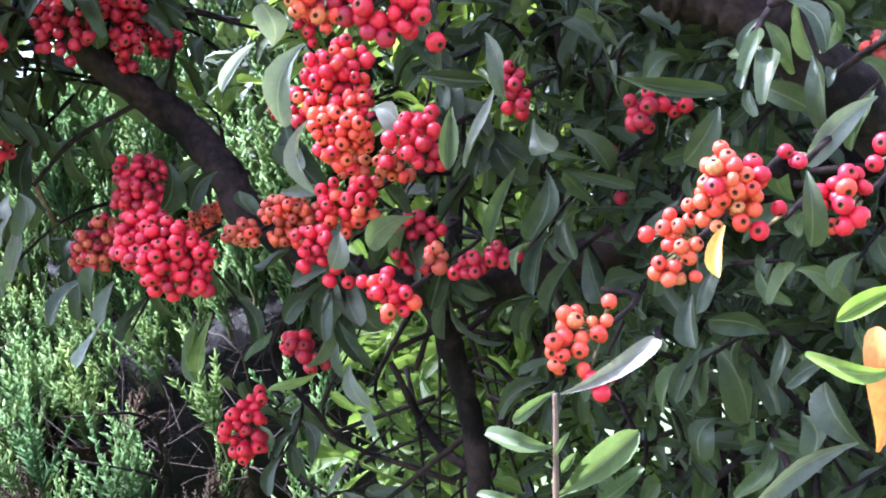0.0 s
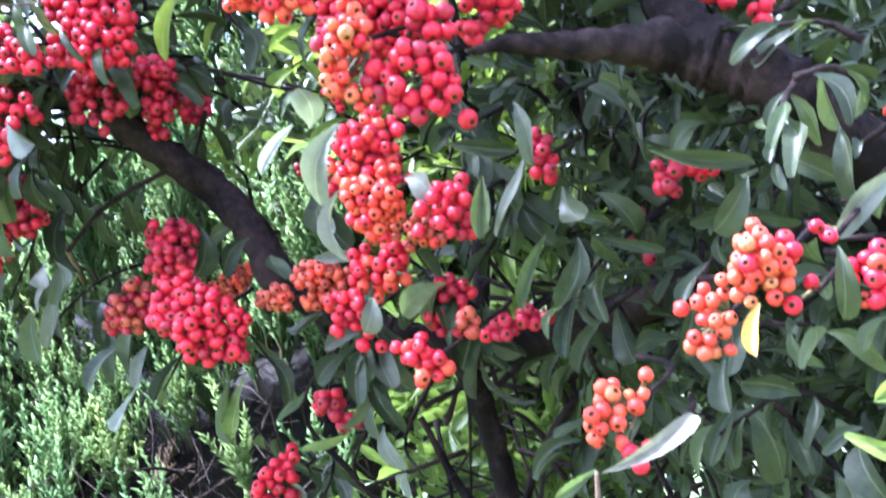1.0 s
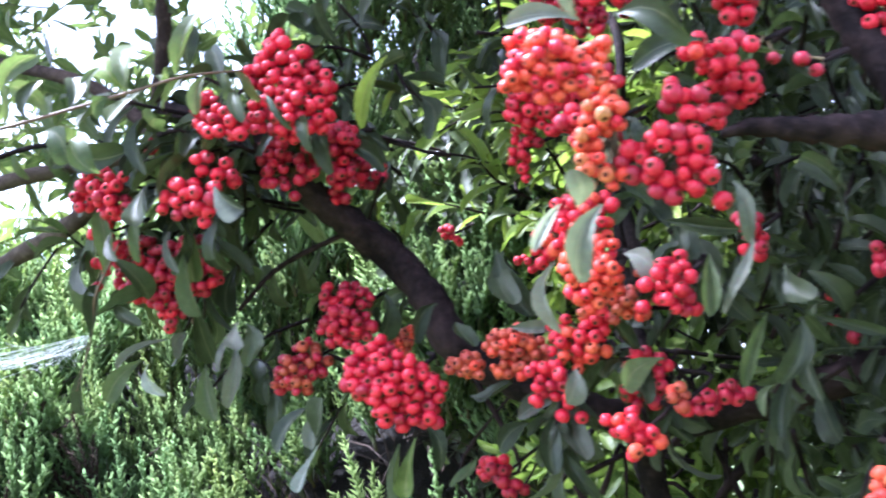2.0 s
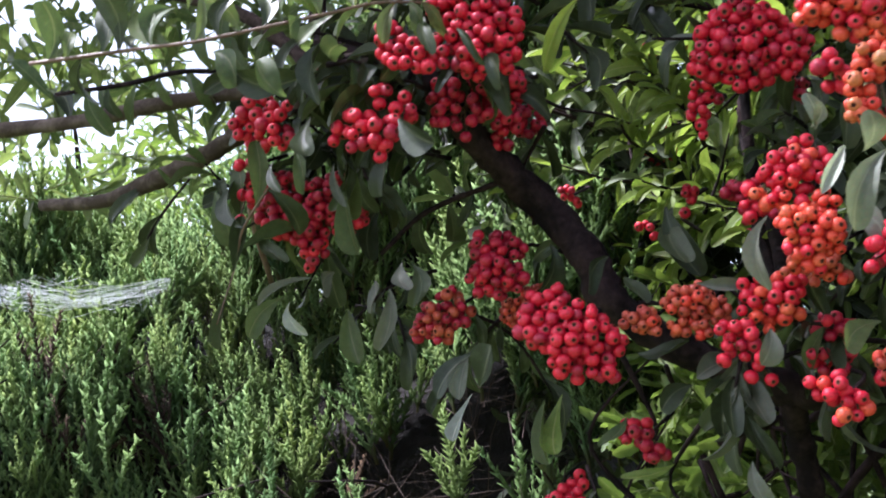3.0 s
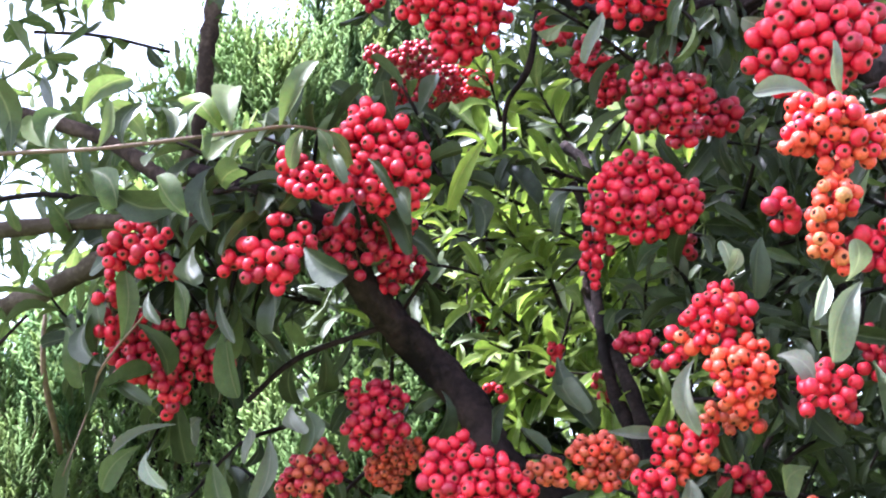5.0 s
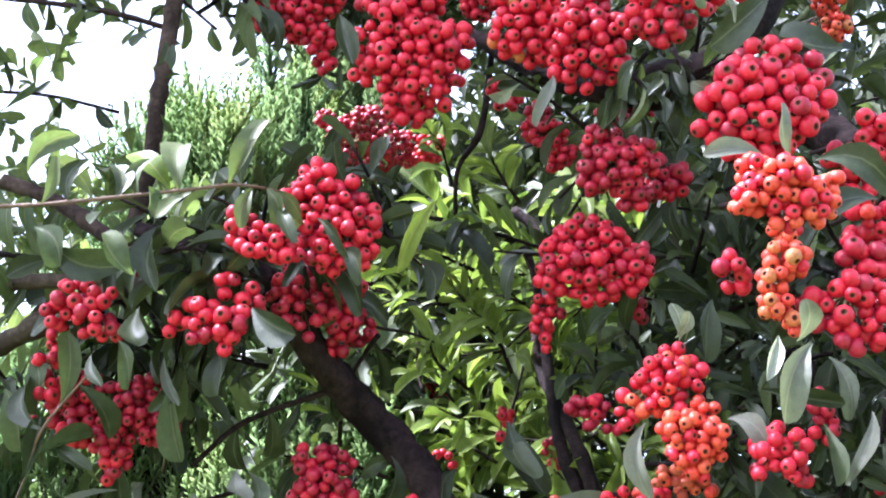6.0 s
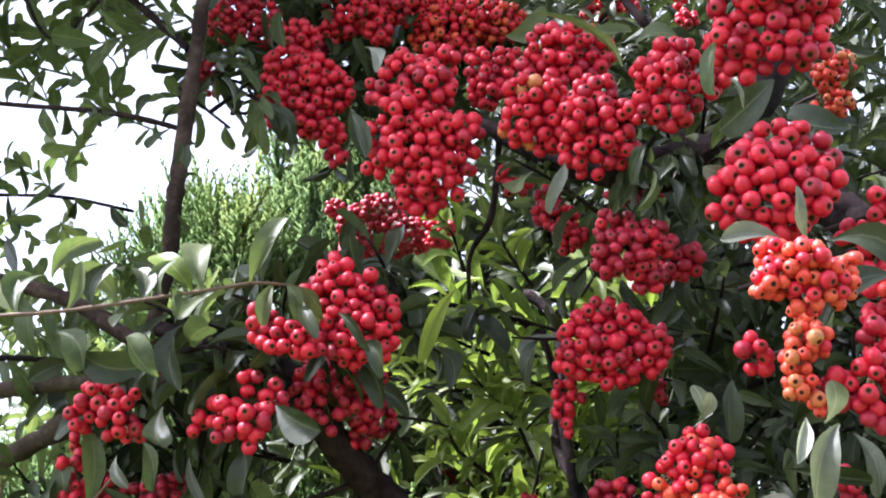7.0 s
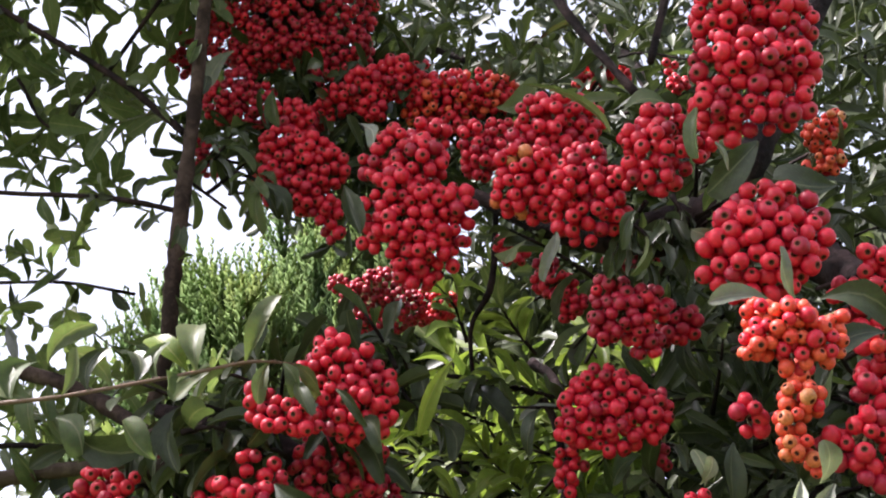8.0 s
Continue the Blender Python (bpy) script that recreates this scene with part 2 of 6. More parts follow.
def spread(template, mats4):
    """Copies of (verts, faces, uvs) at many 4x4 poses, as one set of arrays."""
    v, f, u = template
    h = np.c_[v, np.ones(len(v))]
    vs = np.einsum("nij,vj->nvi", mats4, h)[..., :3].reshape(-1, 3)
    fs = (f[None] + (np.arange(len(mats4)) * len(v))[:, None, None]).reshape(-1, f.shape[1])
    return vs, fs, np.tile(u, (len(mats4), 1))


def together(sets):
    vs, fs, us, at = [], [], [], 0
    for v, f, u in sets:
        vs.append(v), fs.append(f + at), us.append(u)
        at += len(v)
    return np.concatenate(vs), np.concatenate(fs), np.concatenate(us)


def frames_from(axis, normal):
    """Rotation matrices (n, 3, 3) whose y lies along axis and z near normal."""
    y = axis / np.linalg.norm(axis, axis=1, keepdims=True)
    x = np.cross(y, normal)
    x /= np.maximum(np.linalg.norm(x, axis=1, keepdims=True), 1e-6)
    return np.stack([x, y, np.cross(x, y)], -1)


def poses4(places, turns, scales):
    m = np.zeros((len(places), 4, 4))
    m[:, :3, :3] = turns * np.asarray(scales)[:, None, :]
    m[:, :3, 3] = places
    m[:, 3, 3] = 1
    return m


def smooth_line(points, radii, steps=6):
    """Catmull-Rom through points with radii."""
    p = np.array(points, float)
    r = np.array(radii, float)
    if len(p) == 2:
        t = np.linspace(0, 1, steps + 1)[:, None]
        return p[0] + (p[1] - p[0]) * t, r[0] + (r[1] - r[0]) * t[:, 0]
    q = np.r_[[2 * p[0] - p[1]], p, [2 * p[-1] - p[-2]]]
    s = np.r_[r[0], r, r[-1]]
    out, rad = [], []
    for i in range(1, len(q) - 2):
        for t in np.linspace(0, 1, steps, endpoint=False):
            c = 0.5 * np.array([-t + 2 * t * t - t**3, 2 - 5 * t * t + 3 * t**3, t + 4 * t * t - 3 * t**3, -t * t + t**3])
            out.append(c @ q[i - 1 : i + 3])
            rad.append(s[i] * (1 - t) + s[i + 1] * t)
    out.append(p[-1]), rad.append(r[-1])
    return np.array(out), np.array(rad)


def tube(name, points, radii, mat, sides=9, steps=6, rough=0.10, seed=0):
    """A tapered, uneven, capped limb through the points."""
    line, rad = smooth_line(points, radii, steps)
    rng = np.random.default_rng(seed)
    n = len(line)
    way = np.gradient(line, axis=0)
    way /= np.linalg.norm(way, axis=1, keepdims=True)
    up = np.array([0.31, 0.2, 0.93]) if abs(way[0, 2]) < 0.9 else np.array([1.0, 0.1, 0])
    a = np.cross(way, up)
    a /= np.linalg.norm(a, axis=1, keepdims=True)
    b2 = np.cross(way, a)
    ang = np.linspace(0, 2 * math.pi, sides, endpoint=False)
    lump = 1 + rough * (rng.normal(size=(n, 1)) * 0.7 + rng.normal(size=(n, sides)) * 0.6)
    v = line[:, None] + (np.cos(ang)[None, :, None] * a[:, None] + np.sin(ang)[None, :, None] * b2[:, None]) * (rad[:, None] * lump)[..., None]
    v = v.reshape(-1, 3)
    f = [[i * sides + j, i * sides + (j + 1) % sides, (i + 1) * sides + (j + 1) % sides, (i + 1) * sides + j] for i in range(n - 1) for j in range(sides)]
    me = bpy.data.meshes.new(name)
    me.from_pydata([tuple(c) for c in v], [], f + [list(range(sides))[::-1], list(range((n - 1) * sides, n * sides))])
    return finish(me, [mat])


# ---- ground and distance ----
N = 60
gx = np.sign(np.linspace(-1, 1, N)) * np.abs(np.linspace(-1, 1, N)) ** 3 * 600
X, Y = np.meshgrid(gx, gx, indexing="ij")
Z = 0.03 * np.sin(X * 1.7) * np.cos(Y * 1.3) - 0.02
gv = np.stack([X, Y, Z], -1).reshape(-1, 3)
gi = (np.arange(N - 1)[:, None] * N + np.arange(N - 1)[None]).ravel()
tagged(new("ground", joined_mesh("ground", gv, np.stack([gi, gi + N, gi + N + 1, gi + 1], 1), gv[:, :2], [SOIL], True)), "rough grassy soil under the shrub and hedge", "ground", kind="structure")

# ---- leaf shapes ----


def leaf_arrays(bend, fold, twist, nl=7, across=(-1, -0.5, 0, 0.5, 1), blunt=0.5, sickle=0.0):
    """A narrow leaf, widest past the middle, blunt at the tip, 1 long along y, 1 wide; z is its upper face."""
    v, u = [], []
    stations = [0, 0.12, 0.30, 0.50, 0.68, 0.83, 0.93, 0.98, 1.0] if nl > 5 else [0, 0.25, 0.62, 0.90, 1.0]
    nl, wide_at = len(stations), 0.60 + 0.14 * blunt
    for t in stations:
        w = 0.04 + 0.46 * math.sin(0.5 * math.pi * t / wide_at) ** 1.25 if t < wide_at else 0.10 + 0.40 * math.sqrt(max(0, 1 - ((t - wide_at) / (1 - wide_at)) ** 2.6))
        y = math.sin(bend * t) / bend if abs(bend) > 1e-3 else t
        z = -(1 - math.cos(bend * t)) / bend if abs(bend) > 1e-3 else 0
        for s in across:
            a = twist * t
            x, zz = s * w + sickle * 4 * t * (1 - t), fold * abs(s) * w + 0.10 * s * w * math.sin(7 * t + 5 * sickle)
            v.append((x * math.cos(a) - zz * math.sin(a), y, z + (x * math.sin(a) + zz * math.cos(a)) * 0.35))
            u.append((0.5 + s * 0.5, t))
    k = len(across)
    f = [(i * k + j, i * k + j + 1, (i + 1) * k + j + 1, (i + 1) * k + j) for i in range(nl - 1) for j in range(k - 1)]
    return np.array(v), np.array(f), np.array(u)


LEAF_SHAPES = [leaf_arrays(b_, f_, t_, blunt=q_, sickle=k_) for b_, f_, t_, q_, k_ in ((0.6, 0.6, 0.3, 0.5, 0.22), (1.0, 0.8, -0.5, 0.8, -0.30), (-0.4, 0.5, 0.5, 0.6, 0.35), (1.5, 0.7, 0.7, 0.4, -0.2), (0.3, 1.1, -0.2, 0.9, 0.10), (0.8, 0.5, -0.8, 0.3, -0.4), (1.2, 1.0, 0.2, 0.7, 0.32))]
LEAF_MESH = {(key, i): joined_mesh("leaf", *shape, [mat], True) for key, mat in LEAF.items() for i, shape in enumerate(LEAF_SHAPES)}
LEAF_LABEL = dict(white="leaf showing its silvery pale underside", yellow="yellowed dying leaf", dry="dry brown shrivelled leaf", autumn="spotted orange autumn leaf", fresh="fresh light green leaf", pale="pale grey-green leaf", grey="dull grey-green leaf")
rng = np.random.default_rng(5)


def leaf_pose(base, tip, width, normal):
    base, tip = np.array(base, float), np.array(tip, float)
    turn = frames_from((tip - base)[None], np.array(normal, float)[None])[0]
    length = np.linalg.norm(tip - base)
    m = np.eye(4)
    m[:3, :3] = turn * np.array([width, length, length])
    m[:3, 3] = base
    return Matrix(m.tolist())


# ---- far trees, beyond the hedge ----


def twig_arrays(seed, n=8, length=0.07, leaf=0.036, wide=0.30, open_=0.9, nl=4, across=(-1, 0, 1)):
    """A leafy shoot along z as one set of arrays."""
    g = np.random.default_rng(seed)
    sets = []
    for i in range(n):
        t = (i + 0.6) / n
        az = i * 2.4 + g.normal() * 0.4
        out = open_ * (1.15 - 0.6 * t) + g.normal() * 0.2
        d = np.array([math.cos(az) * math.sin(out), math.sin(az) * math.sin(out), math.cos(out)])
        ll = leaf * g.uniform(0.7, 1.15)
        turn = frames_from(d[None], np.array([[0.2 * g.normal(), 0.2 * g.normal(), 1.0]]))
        shape = leaf_arrays(g.uniform(-0.3, 0.9), 0.5, g.normal() * 0.3, nl, across)
        sets.append(spread(shape, poses4(np.array([[0, 0, length * t]]), turn, [[ll * wide, ll, ll]])))
    stem = np.array([[0.0012 * math.cos(q * 2.1) * s, 0.0012 * math.sin(q * 2.1) * s, z] for z, s in ((0, 1), (length, 0.5)) for q in range(3)])
    sf = np.array([(q, (q + 1) % 3, 3 + (q + 1) % 3, 3 + q) for q in range(3)])
    sets.append((stem, sf, np.full((6, 2), 0.5)))
    return together(sets)


SMALL = [twig_arrays(s, n, 0.06, 0.026, 0.44, 0.9) for s, n in ((11, 7), (12, 9), (13, 8))]
TWIGS = [twig_arrays(s, n) for s, n in ((1, 7), (2, 9), (3, 11), (4, 8), (5, 6))]


def foliage(name, count, place, way, size, mat, parent, label="", kind="stuff", seed=1, templates=TWIGS):
    """Many leafy shoots as one mesh. place(g, n) gives places, way(g, n) directions."""
    g = np.random.default_rng(seed)
    sets = []
    for i, tpl in enumerate(templates):
        n = max(1, count // len(templates))
        p = place(g, n)
        n = len(p)
        z = way(g, n)
        z /= np.linalg.norm(z, axis=1, keepdims=True)
        turn = frames_from(g.normal(size=(n, 3)), z)
        x = np.cross(turn[..., 1], z)
        x /= np.linalg.norm(x, axis=1, keepdims=True)
        turn = np.stack([x, np.cross(z, x), z], -1)
        s = g.uniform(*size, n)
        sets.append(spread(tpl, poses4(p, turn, np.stack([s, s, s], 1))))
    me = joined_mesh(name, *together(sets), [mat])
    ob = part(name, me, parent, label)
    return tagged(ob, kind=kind)


def far_tree(x, y, top, spread_x, seed, mat="fresh"):
    root = tagged(new("tree"), "distant sunlit light green leafy tree", "tree", group="distant trees")
    root.matrix_basis = pose(x, y, 0)
    part("trunk", tube("trunk", [(x, y, -0.05), (x + 0.05, y, top * 0.3), (x - 0.05, y + 0.1, top * 0.8)], [0.14, 0.11, 0.03], BARK, seed=seed), root)
    for k in range(5):
        a = k * 1.3 + seed
        part("limb", tube("limb", [(x, y, top * (0.25 + 0.1 * k)), (x + math.cos(a) * spread_x * 0.4, y + math.sin(a) * 0.4, top * (0.4 + 0.1 * k)), (x + math.cos(a) * spread_x * 0.8, y + math.sin(a) * 0.7, top * (0.5 + 0.1 * k))], [0.05, 0.03, 0.01], BARK, 6, seed=k), root)

    def place(g, n):
        c = g.normal(size=(14, 3)) * np.array([spread_x * 0.5, 0.5, top * 0.2]) + np.array([x, y, top * 0.62])
        p = c[g.integers(0, 14, n)] + g.normal(size=(n, 3)) * np.array([0.22, 0.22, 0.2])
        return p[p[:, 2] < top]

    foliage("crown", 480, place, lambda g, n: g.normal(size=(n, 3)) + np.array([0, -0.3, 0.6]), (2.3, 4.2), MASS[mat], root, seed=seed)


far_tree(-3.1, 6.2, 2.9, 1.1, 3)
far_tree(-1.7, 7.0, 3.1, 1.2, 4)
far_tree(-4.8, 7.5, 3.6, 1.4, 6)
far_tree(0.6, 6.5, 3.0, 1.2, 8, "olive")
far_tree(2.4, 6.8, 3.2, 1.3, 9, "olive")

# ---- conifer hedge ----


def plume_arrays(seed, middle=42, side=28, thick=0.0125):
    """An upright spray, 1 high: a few pointed fingers, each bristling with short scale-leaved tips."""
    g = np.random.default_rng(seed)
    v, f, u = [], [], []

    def spike(a, d, length, r, c0, c1):
        d = d / np.linalg.norm(d)
        x = np.cross(d, (0.3, 0.9, 0.1))
        x /= np.linalg.norm(x)
        y = np.cross(d, x)
        at = len(v)
        for q in range(3):
            v.append(a + (x * math.cos(q * 2.094) + y * math.sin(q * 2.094)) * r)
            u.append((0.5, c0))
        v.append(a + d * length)
        u.append((0.5, c1))
        for q in range(3):
            f.append((at + q, at + (q + 1) % 3, at + 3))

    for k in range(7):
        az = k * 2.4 + g.normal() * 0.3
        lean = 0.0 if k == 0 else g.uniform(0.2, 0.50)
        d = np.array([math.cos(az) * lean * 1.25, math.sin(az) * lean * 1.25, 1.0])
        d /= np.linalg.norm(d)
        o = np.array([0, 0, 0.0 if k == 0 else 0.06 * k * g.uniform(0.8, 1.2)])
        ll = 1.0 if k == 0 else g.uniform(0.42, 0.68) * (1.05 - o[2] * 0.6)
        spike(o, d, ll, 0.018, o[2] * 0.5, 0.9)
        n = middle if k == 0 else side
        for i in range(n):
            h = 0.10 + 0.88 * i / n
            a2 = i * 2.4 + g.normal() * 0.3
            e = np.array([math.cos(a2), math.sin(a2), 0.0]) * 0.80 + d * 1.0
            spike(o + d * ll * h, e, g.uniform(0.065, 0.105) * (1.2 - 0.65 * h), thick, 0.15 + 0.45 * (o[2] + h * ll), 0.35 + 0.65 * min(1, o[2] + h * ll))
    return np.array(v), np.array(f), np.array(u)


hedge = tagged(new("conifer_hedge"), "dense green feathery conifer hedge with brown inner twigs", "hedge")
hedge.matrix_basis = pose(-0.7, 1.3, 0)


def hedge_top(x):
    t = np.clip((x + 0.57) / 0.20, 0, 1)
    return 1.50 + 0.42 * t * t * (3 - 2 * t) + 0.03 * np.sin(x * 23)


def hedge_face(x, z):
    return 0.87 + 0.07 * np.sin(x * 9 + z * 4) + 0.05 * np.sin(x * 17 - z * 13 + 1) + 0.04 * np.sin(x * 5 + z * 21) + 0.72 * (np.clip(z, 1.08, 1.45) - 1.36) + 0.35 * np.maximum(z - 1.45, 0) + 0.10 * np.clip(x + 0.45, 0, 1)


g = np.random.default_rng(11)
PLUMES = []
for s in range(7):
    v, f, u = plume_arrays(s)
    u[:, 0] = (s + 0.5) / 7
    PLUMES.append((v, f, u))
COARSE = []
for s in range(7):
    v, f, u = plume_arrays(s + 20, 26, 16, 0.017)
    u[:, 0] = (s + 0.5) / 7
    COARSE.append((v, f, u))


def plume_poses(n):
    x = g.uniform(-1.55, -0.10, n)
    z = 0.82 + (hedge_top(x) - 0.82) * g.uniform(0, 1, n) ** 0.8
    y = hedge_face(x, z) + np.abs(g.normal(size=n)) * 0.06
    hollow = np.sin(x * 11 + 2) * np.sin(z * 15 + x * 6 + 0.5)
    keep = ((hollow < 0.85) | (z > 1.45) | (x < -0.50)) & ((z > 1.24 + 0.04 * np.sin(x * 19) + 0.06 * (x > -0.45)) | ((x < -0.52) & (g.uniform(0, 1, n) < 0.98)) | (g.uniform(0, 1, n) < np.where(x > -0.29, 0.05, np.where(x > -0.45, 0.38, 0.70))))
    x, y, z = x[keep], y[keep], z[keep]
    n = len(x)
    up = np.stack([g.normal(size=n) * 0.22, -0.35 + g.normal(size=n) * 0.22, np.ones(n)], 1)
    up /= np.linalg.norm(up, axis=1, keepdims=True)
    side = np.cross(up, g.normal(size=(n, 3)))
    side /= np.linalg.norm(side, axis=1, keepdims=True)
    turn = np.stack([side, np.cross(up, side), up], -1)
    s = g.uniform(0.07, 0.15, n)
    return poses4(np.stack([x, y, z - s * 0.6], 1), turn, np.stack([s, s, s], 1))


PLUME_MESH = [joined_mesh("spray", *p, [NEEDLE]) for p in PLUMES]
near = plume_poses(330)
for i, m in enumerate(near[:290]):
    part("spray", PLUME_MESH[i % 7], hedge, m=Matrix(m.tolist()))
tagged(part("sprays", joined_mesh("sprays", *together([spread(p, plume_poses(430)) for p in COARSE]), [NEEDLE]), hedge), kind="stuff")
cap = plume_poses(560)
cap[:, 1, 3] = g.uniform(1.0, 1.62, len(cap))
cap[:, 2, 3] = hedge_top(cap[:, 0, 3]) - 0.10
tagged(part("sprays", joined_mesh("sprays", *spread(COARSE[3], cap), [NEEDLE]), hedge), kind="stuff")
rear = plume_poses(620)
rear[:, 0, 3] = np.where(g.uniform(0, 1, len(rear)) < 0.22, g.uniform(-1.60, -1.52, len(rear)), rear[:, 0, 3])
rear[:, 1, 3] = np.where(rear[:, 0, 3] < -1.52, g.uniform(0.95, 1.6, len(rear)), g.uniform(1.55, 1.66, len(rear)))
rear[:, 2, 3] = g.uniform(0.0, 1, len(rear)) * (hedge_top(rear[:, 0, 3]) - 0.1)
rear[:, :3, :3] *= 1.8
tagged(part("sprays", joined_mesh("sprays", *spread(COARSE[5], rear), [NEEDLE]), hedge), kind="stuff")
dead = plume_poses(800)
dead = dead[(dead[:, 2, 3] < 1.27) & (dead[:, 0, 3] > -0.75)]
extra = np.array([poses4(np.array([[x, hedge_face(x, z) + g.uniform(0.04, 0.10), z]]), frames_from(g.normal(size=(1, 3)), g.normal(size=(1, 3))), [[0.09, 0.09, 0.09]])[0] for x, z in zip(g.uniform(-0.75, -0.18, 14), g.uniform(0.95, 1.22, 14))])
tagged(part("dead_sprays", joined_mesh("dead_sprays", *together([spread(PLUMES[0], dead[:16]), spread(PLUMES[1], extra[:7]), spread(PLUMES[2], extra[7:])]), [NEEDLE_DEAD]), hedge, "brown dead sprays inside the hedge"), kind="stuff")
# a tangle of bare brown sticks behind the green
n = 2200
sx, sz = g.uniform(-1.3, -0.14, n), g.uniform(0.92, 1.48, n)
a = np.stack([sx, hedge_face(sx, sz) + g.uniform(0.06, 0.21, n), sz], 1)
d = g.normal(size=(n, 3)) * np.array([0.05, 0.03, 0.04]) + np.array([0, -0.01, 0.015])
w = np.cross(d, g.normal(size=(n, 3)))
w *= (g.uniform(0.0003, 0.0009, n) / np.linalg.norm(w, axis=1))[:, None]
w2 = np.cross(d / np.linalg.norm(d, axis=1, keepdims=True), w)
bow = g.normal(size=(n, 3)) * 0.008
rings = [[p + k1 * w * r_ + k2 * w2 * r_ for k1, k2 in ((1, 0), (-0.5, 0.87), (-0.5, -0.87))] for p, r_ in ((a, 1.0), (a + d * 0.5 + bow, 0.8), (a + d, 0.3))]
sv = np.stack([p for ring in rings for p in ring], 1)
sf = np.array([(i * 3 + k, i * 3 + (k + 1) % 3, i * 3 + 3 + (k + 1) % 3, i * 3 + 3 + k) for i in (0, 1) for k in range(3)])
tagged(part("brushwood", joined_mesh("brushwood", sv.reshape(-1, 3), (sf[None] + 9 * np.arange(n)[:, None, None]).reshape(-1, 4), None, [STICK]), hedge, "tangle of bare brown twigs"), kind="stuff")
# closed backing inside the hedge; its near-black colour stands in for shade
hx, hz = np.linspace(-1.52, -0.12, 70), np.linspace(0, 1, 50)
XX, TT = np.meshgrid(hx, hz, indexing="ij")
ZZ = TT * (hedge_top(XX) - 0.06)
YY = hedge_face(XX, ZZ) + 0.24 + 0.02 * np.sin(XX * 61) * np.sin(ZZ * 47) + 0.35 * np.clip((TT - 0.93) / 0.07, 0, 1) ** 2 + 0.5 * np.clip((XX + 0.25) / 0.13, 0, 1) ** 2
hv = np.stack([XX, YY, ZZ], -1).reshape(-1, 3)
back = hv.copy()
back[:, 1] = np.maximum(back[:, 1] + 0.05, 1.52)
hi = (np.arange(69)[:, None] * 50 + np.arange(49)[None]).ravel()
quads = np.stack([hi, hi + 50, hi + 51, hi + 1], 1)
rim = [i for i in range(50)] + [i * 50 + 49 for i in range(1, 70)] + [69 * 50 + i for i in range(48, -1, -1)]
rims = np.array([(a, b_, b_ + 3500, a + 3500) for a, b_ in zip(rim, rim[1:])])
part("shade_core", joined_mesh("shade_core", np.r_[hv, back], np.r_[quads, quads[:, ::-1] + 3500, rims], np.zeros((7000, 2)), [CORE]), hedge, "near-black core standing in for the shade inside the hedge")
for i in range(40):
    x = g.uniform(-1.2, -0.25)
    z = g.uniform(0.95, 1.45)
    y = hedge_face(x, z)
    part("twig", tube("twig", [(x, y + 0.1, z - 0.05), (x + g.normal() * 0.03, y + 0.03, z), (x + g.normal() * 0.04, y - 0.01, z + g.uniform(0, 0.05))], [0.0025, 0.0016, 0.0006], BARK, 5, 4, seed=i), hedge)
part("twig", tube("twig", [(-0.475, 0.95, 1.40), (-0.479, 0.90, 1.47), (-0.482, 0.90, 1.535)], [0.003, 0.0028, 0.0015], BARK_RED, 6, 4), hedge, "bare reddish brown shoot")

# a sheet of spider silk on the hedge: fine threads across a shallow hammock
web = tagged(new("spider_web"), "white sheet of spider silk stretched over the conifer hedge", "spider web")
web.matrix_basis = pose(-0.610, 0.80, 1.385)
wv, we = [], []
for i in range(95):
    a, b_ = g.uniform(0, 2 * math.pi, 2)
    p = np.array([math.cos(a) * 0.10, math.sin(a) * 0.035, 0.010 * math.sin(3 * a)])
    q = np.array([math.cos(b_) * 0.10, math.sin(b_) * 0.035, 0.010 * math.sin(3 * b_)])
    mid = (p + q) / 2 + np.array([0, 0, -0.012 + 0.004 * g.normal()])
    d = np.array([0, 0, 0.00012])
    at = len(wv)
    wv += [p - d, p + d, mid + d, mid - d, q - d, q + d]
    we += [(at, at + 1, at + 2, at + 3), (at + 3, at + 2, at + 5, at + 4)]
tagged(part("silk", joined_mesh("silk", np.array(wv) + np.array([-0.610, 0.80, 1.385]), np.array(we), None, [WEB]), web), kind="stuff")

# ---- the firethorn: trunk, limbs, twigs ----
ROOT = (0.20, 0.55, 0.0)
shrub = tagged(new("firethorn_shrub"), "large firethorn shrub with dark bark and glossy narrow leaves", "shrub")
shrub.matrix_basis = pose(*ROOT)


def limb(name, points, radii, mat=BARK, label="", sides=10, rough=0.10, seed=0):
    return part(name, tube(name, points, radii, mat, sides, 7, rough, seed), shrub, label)


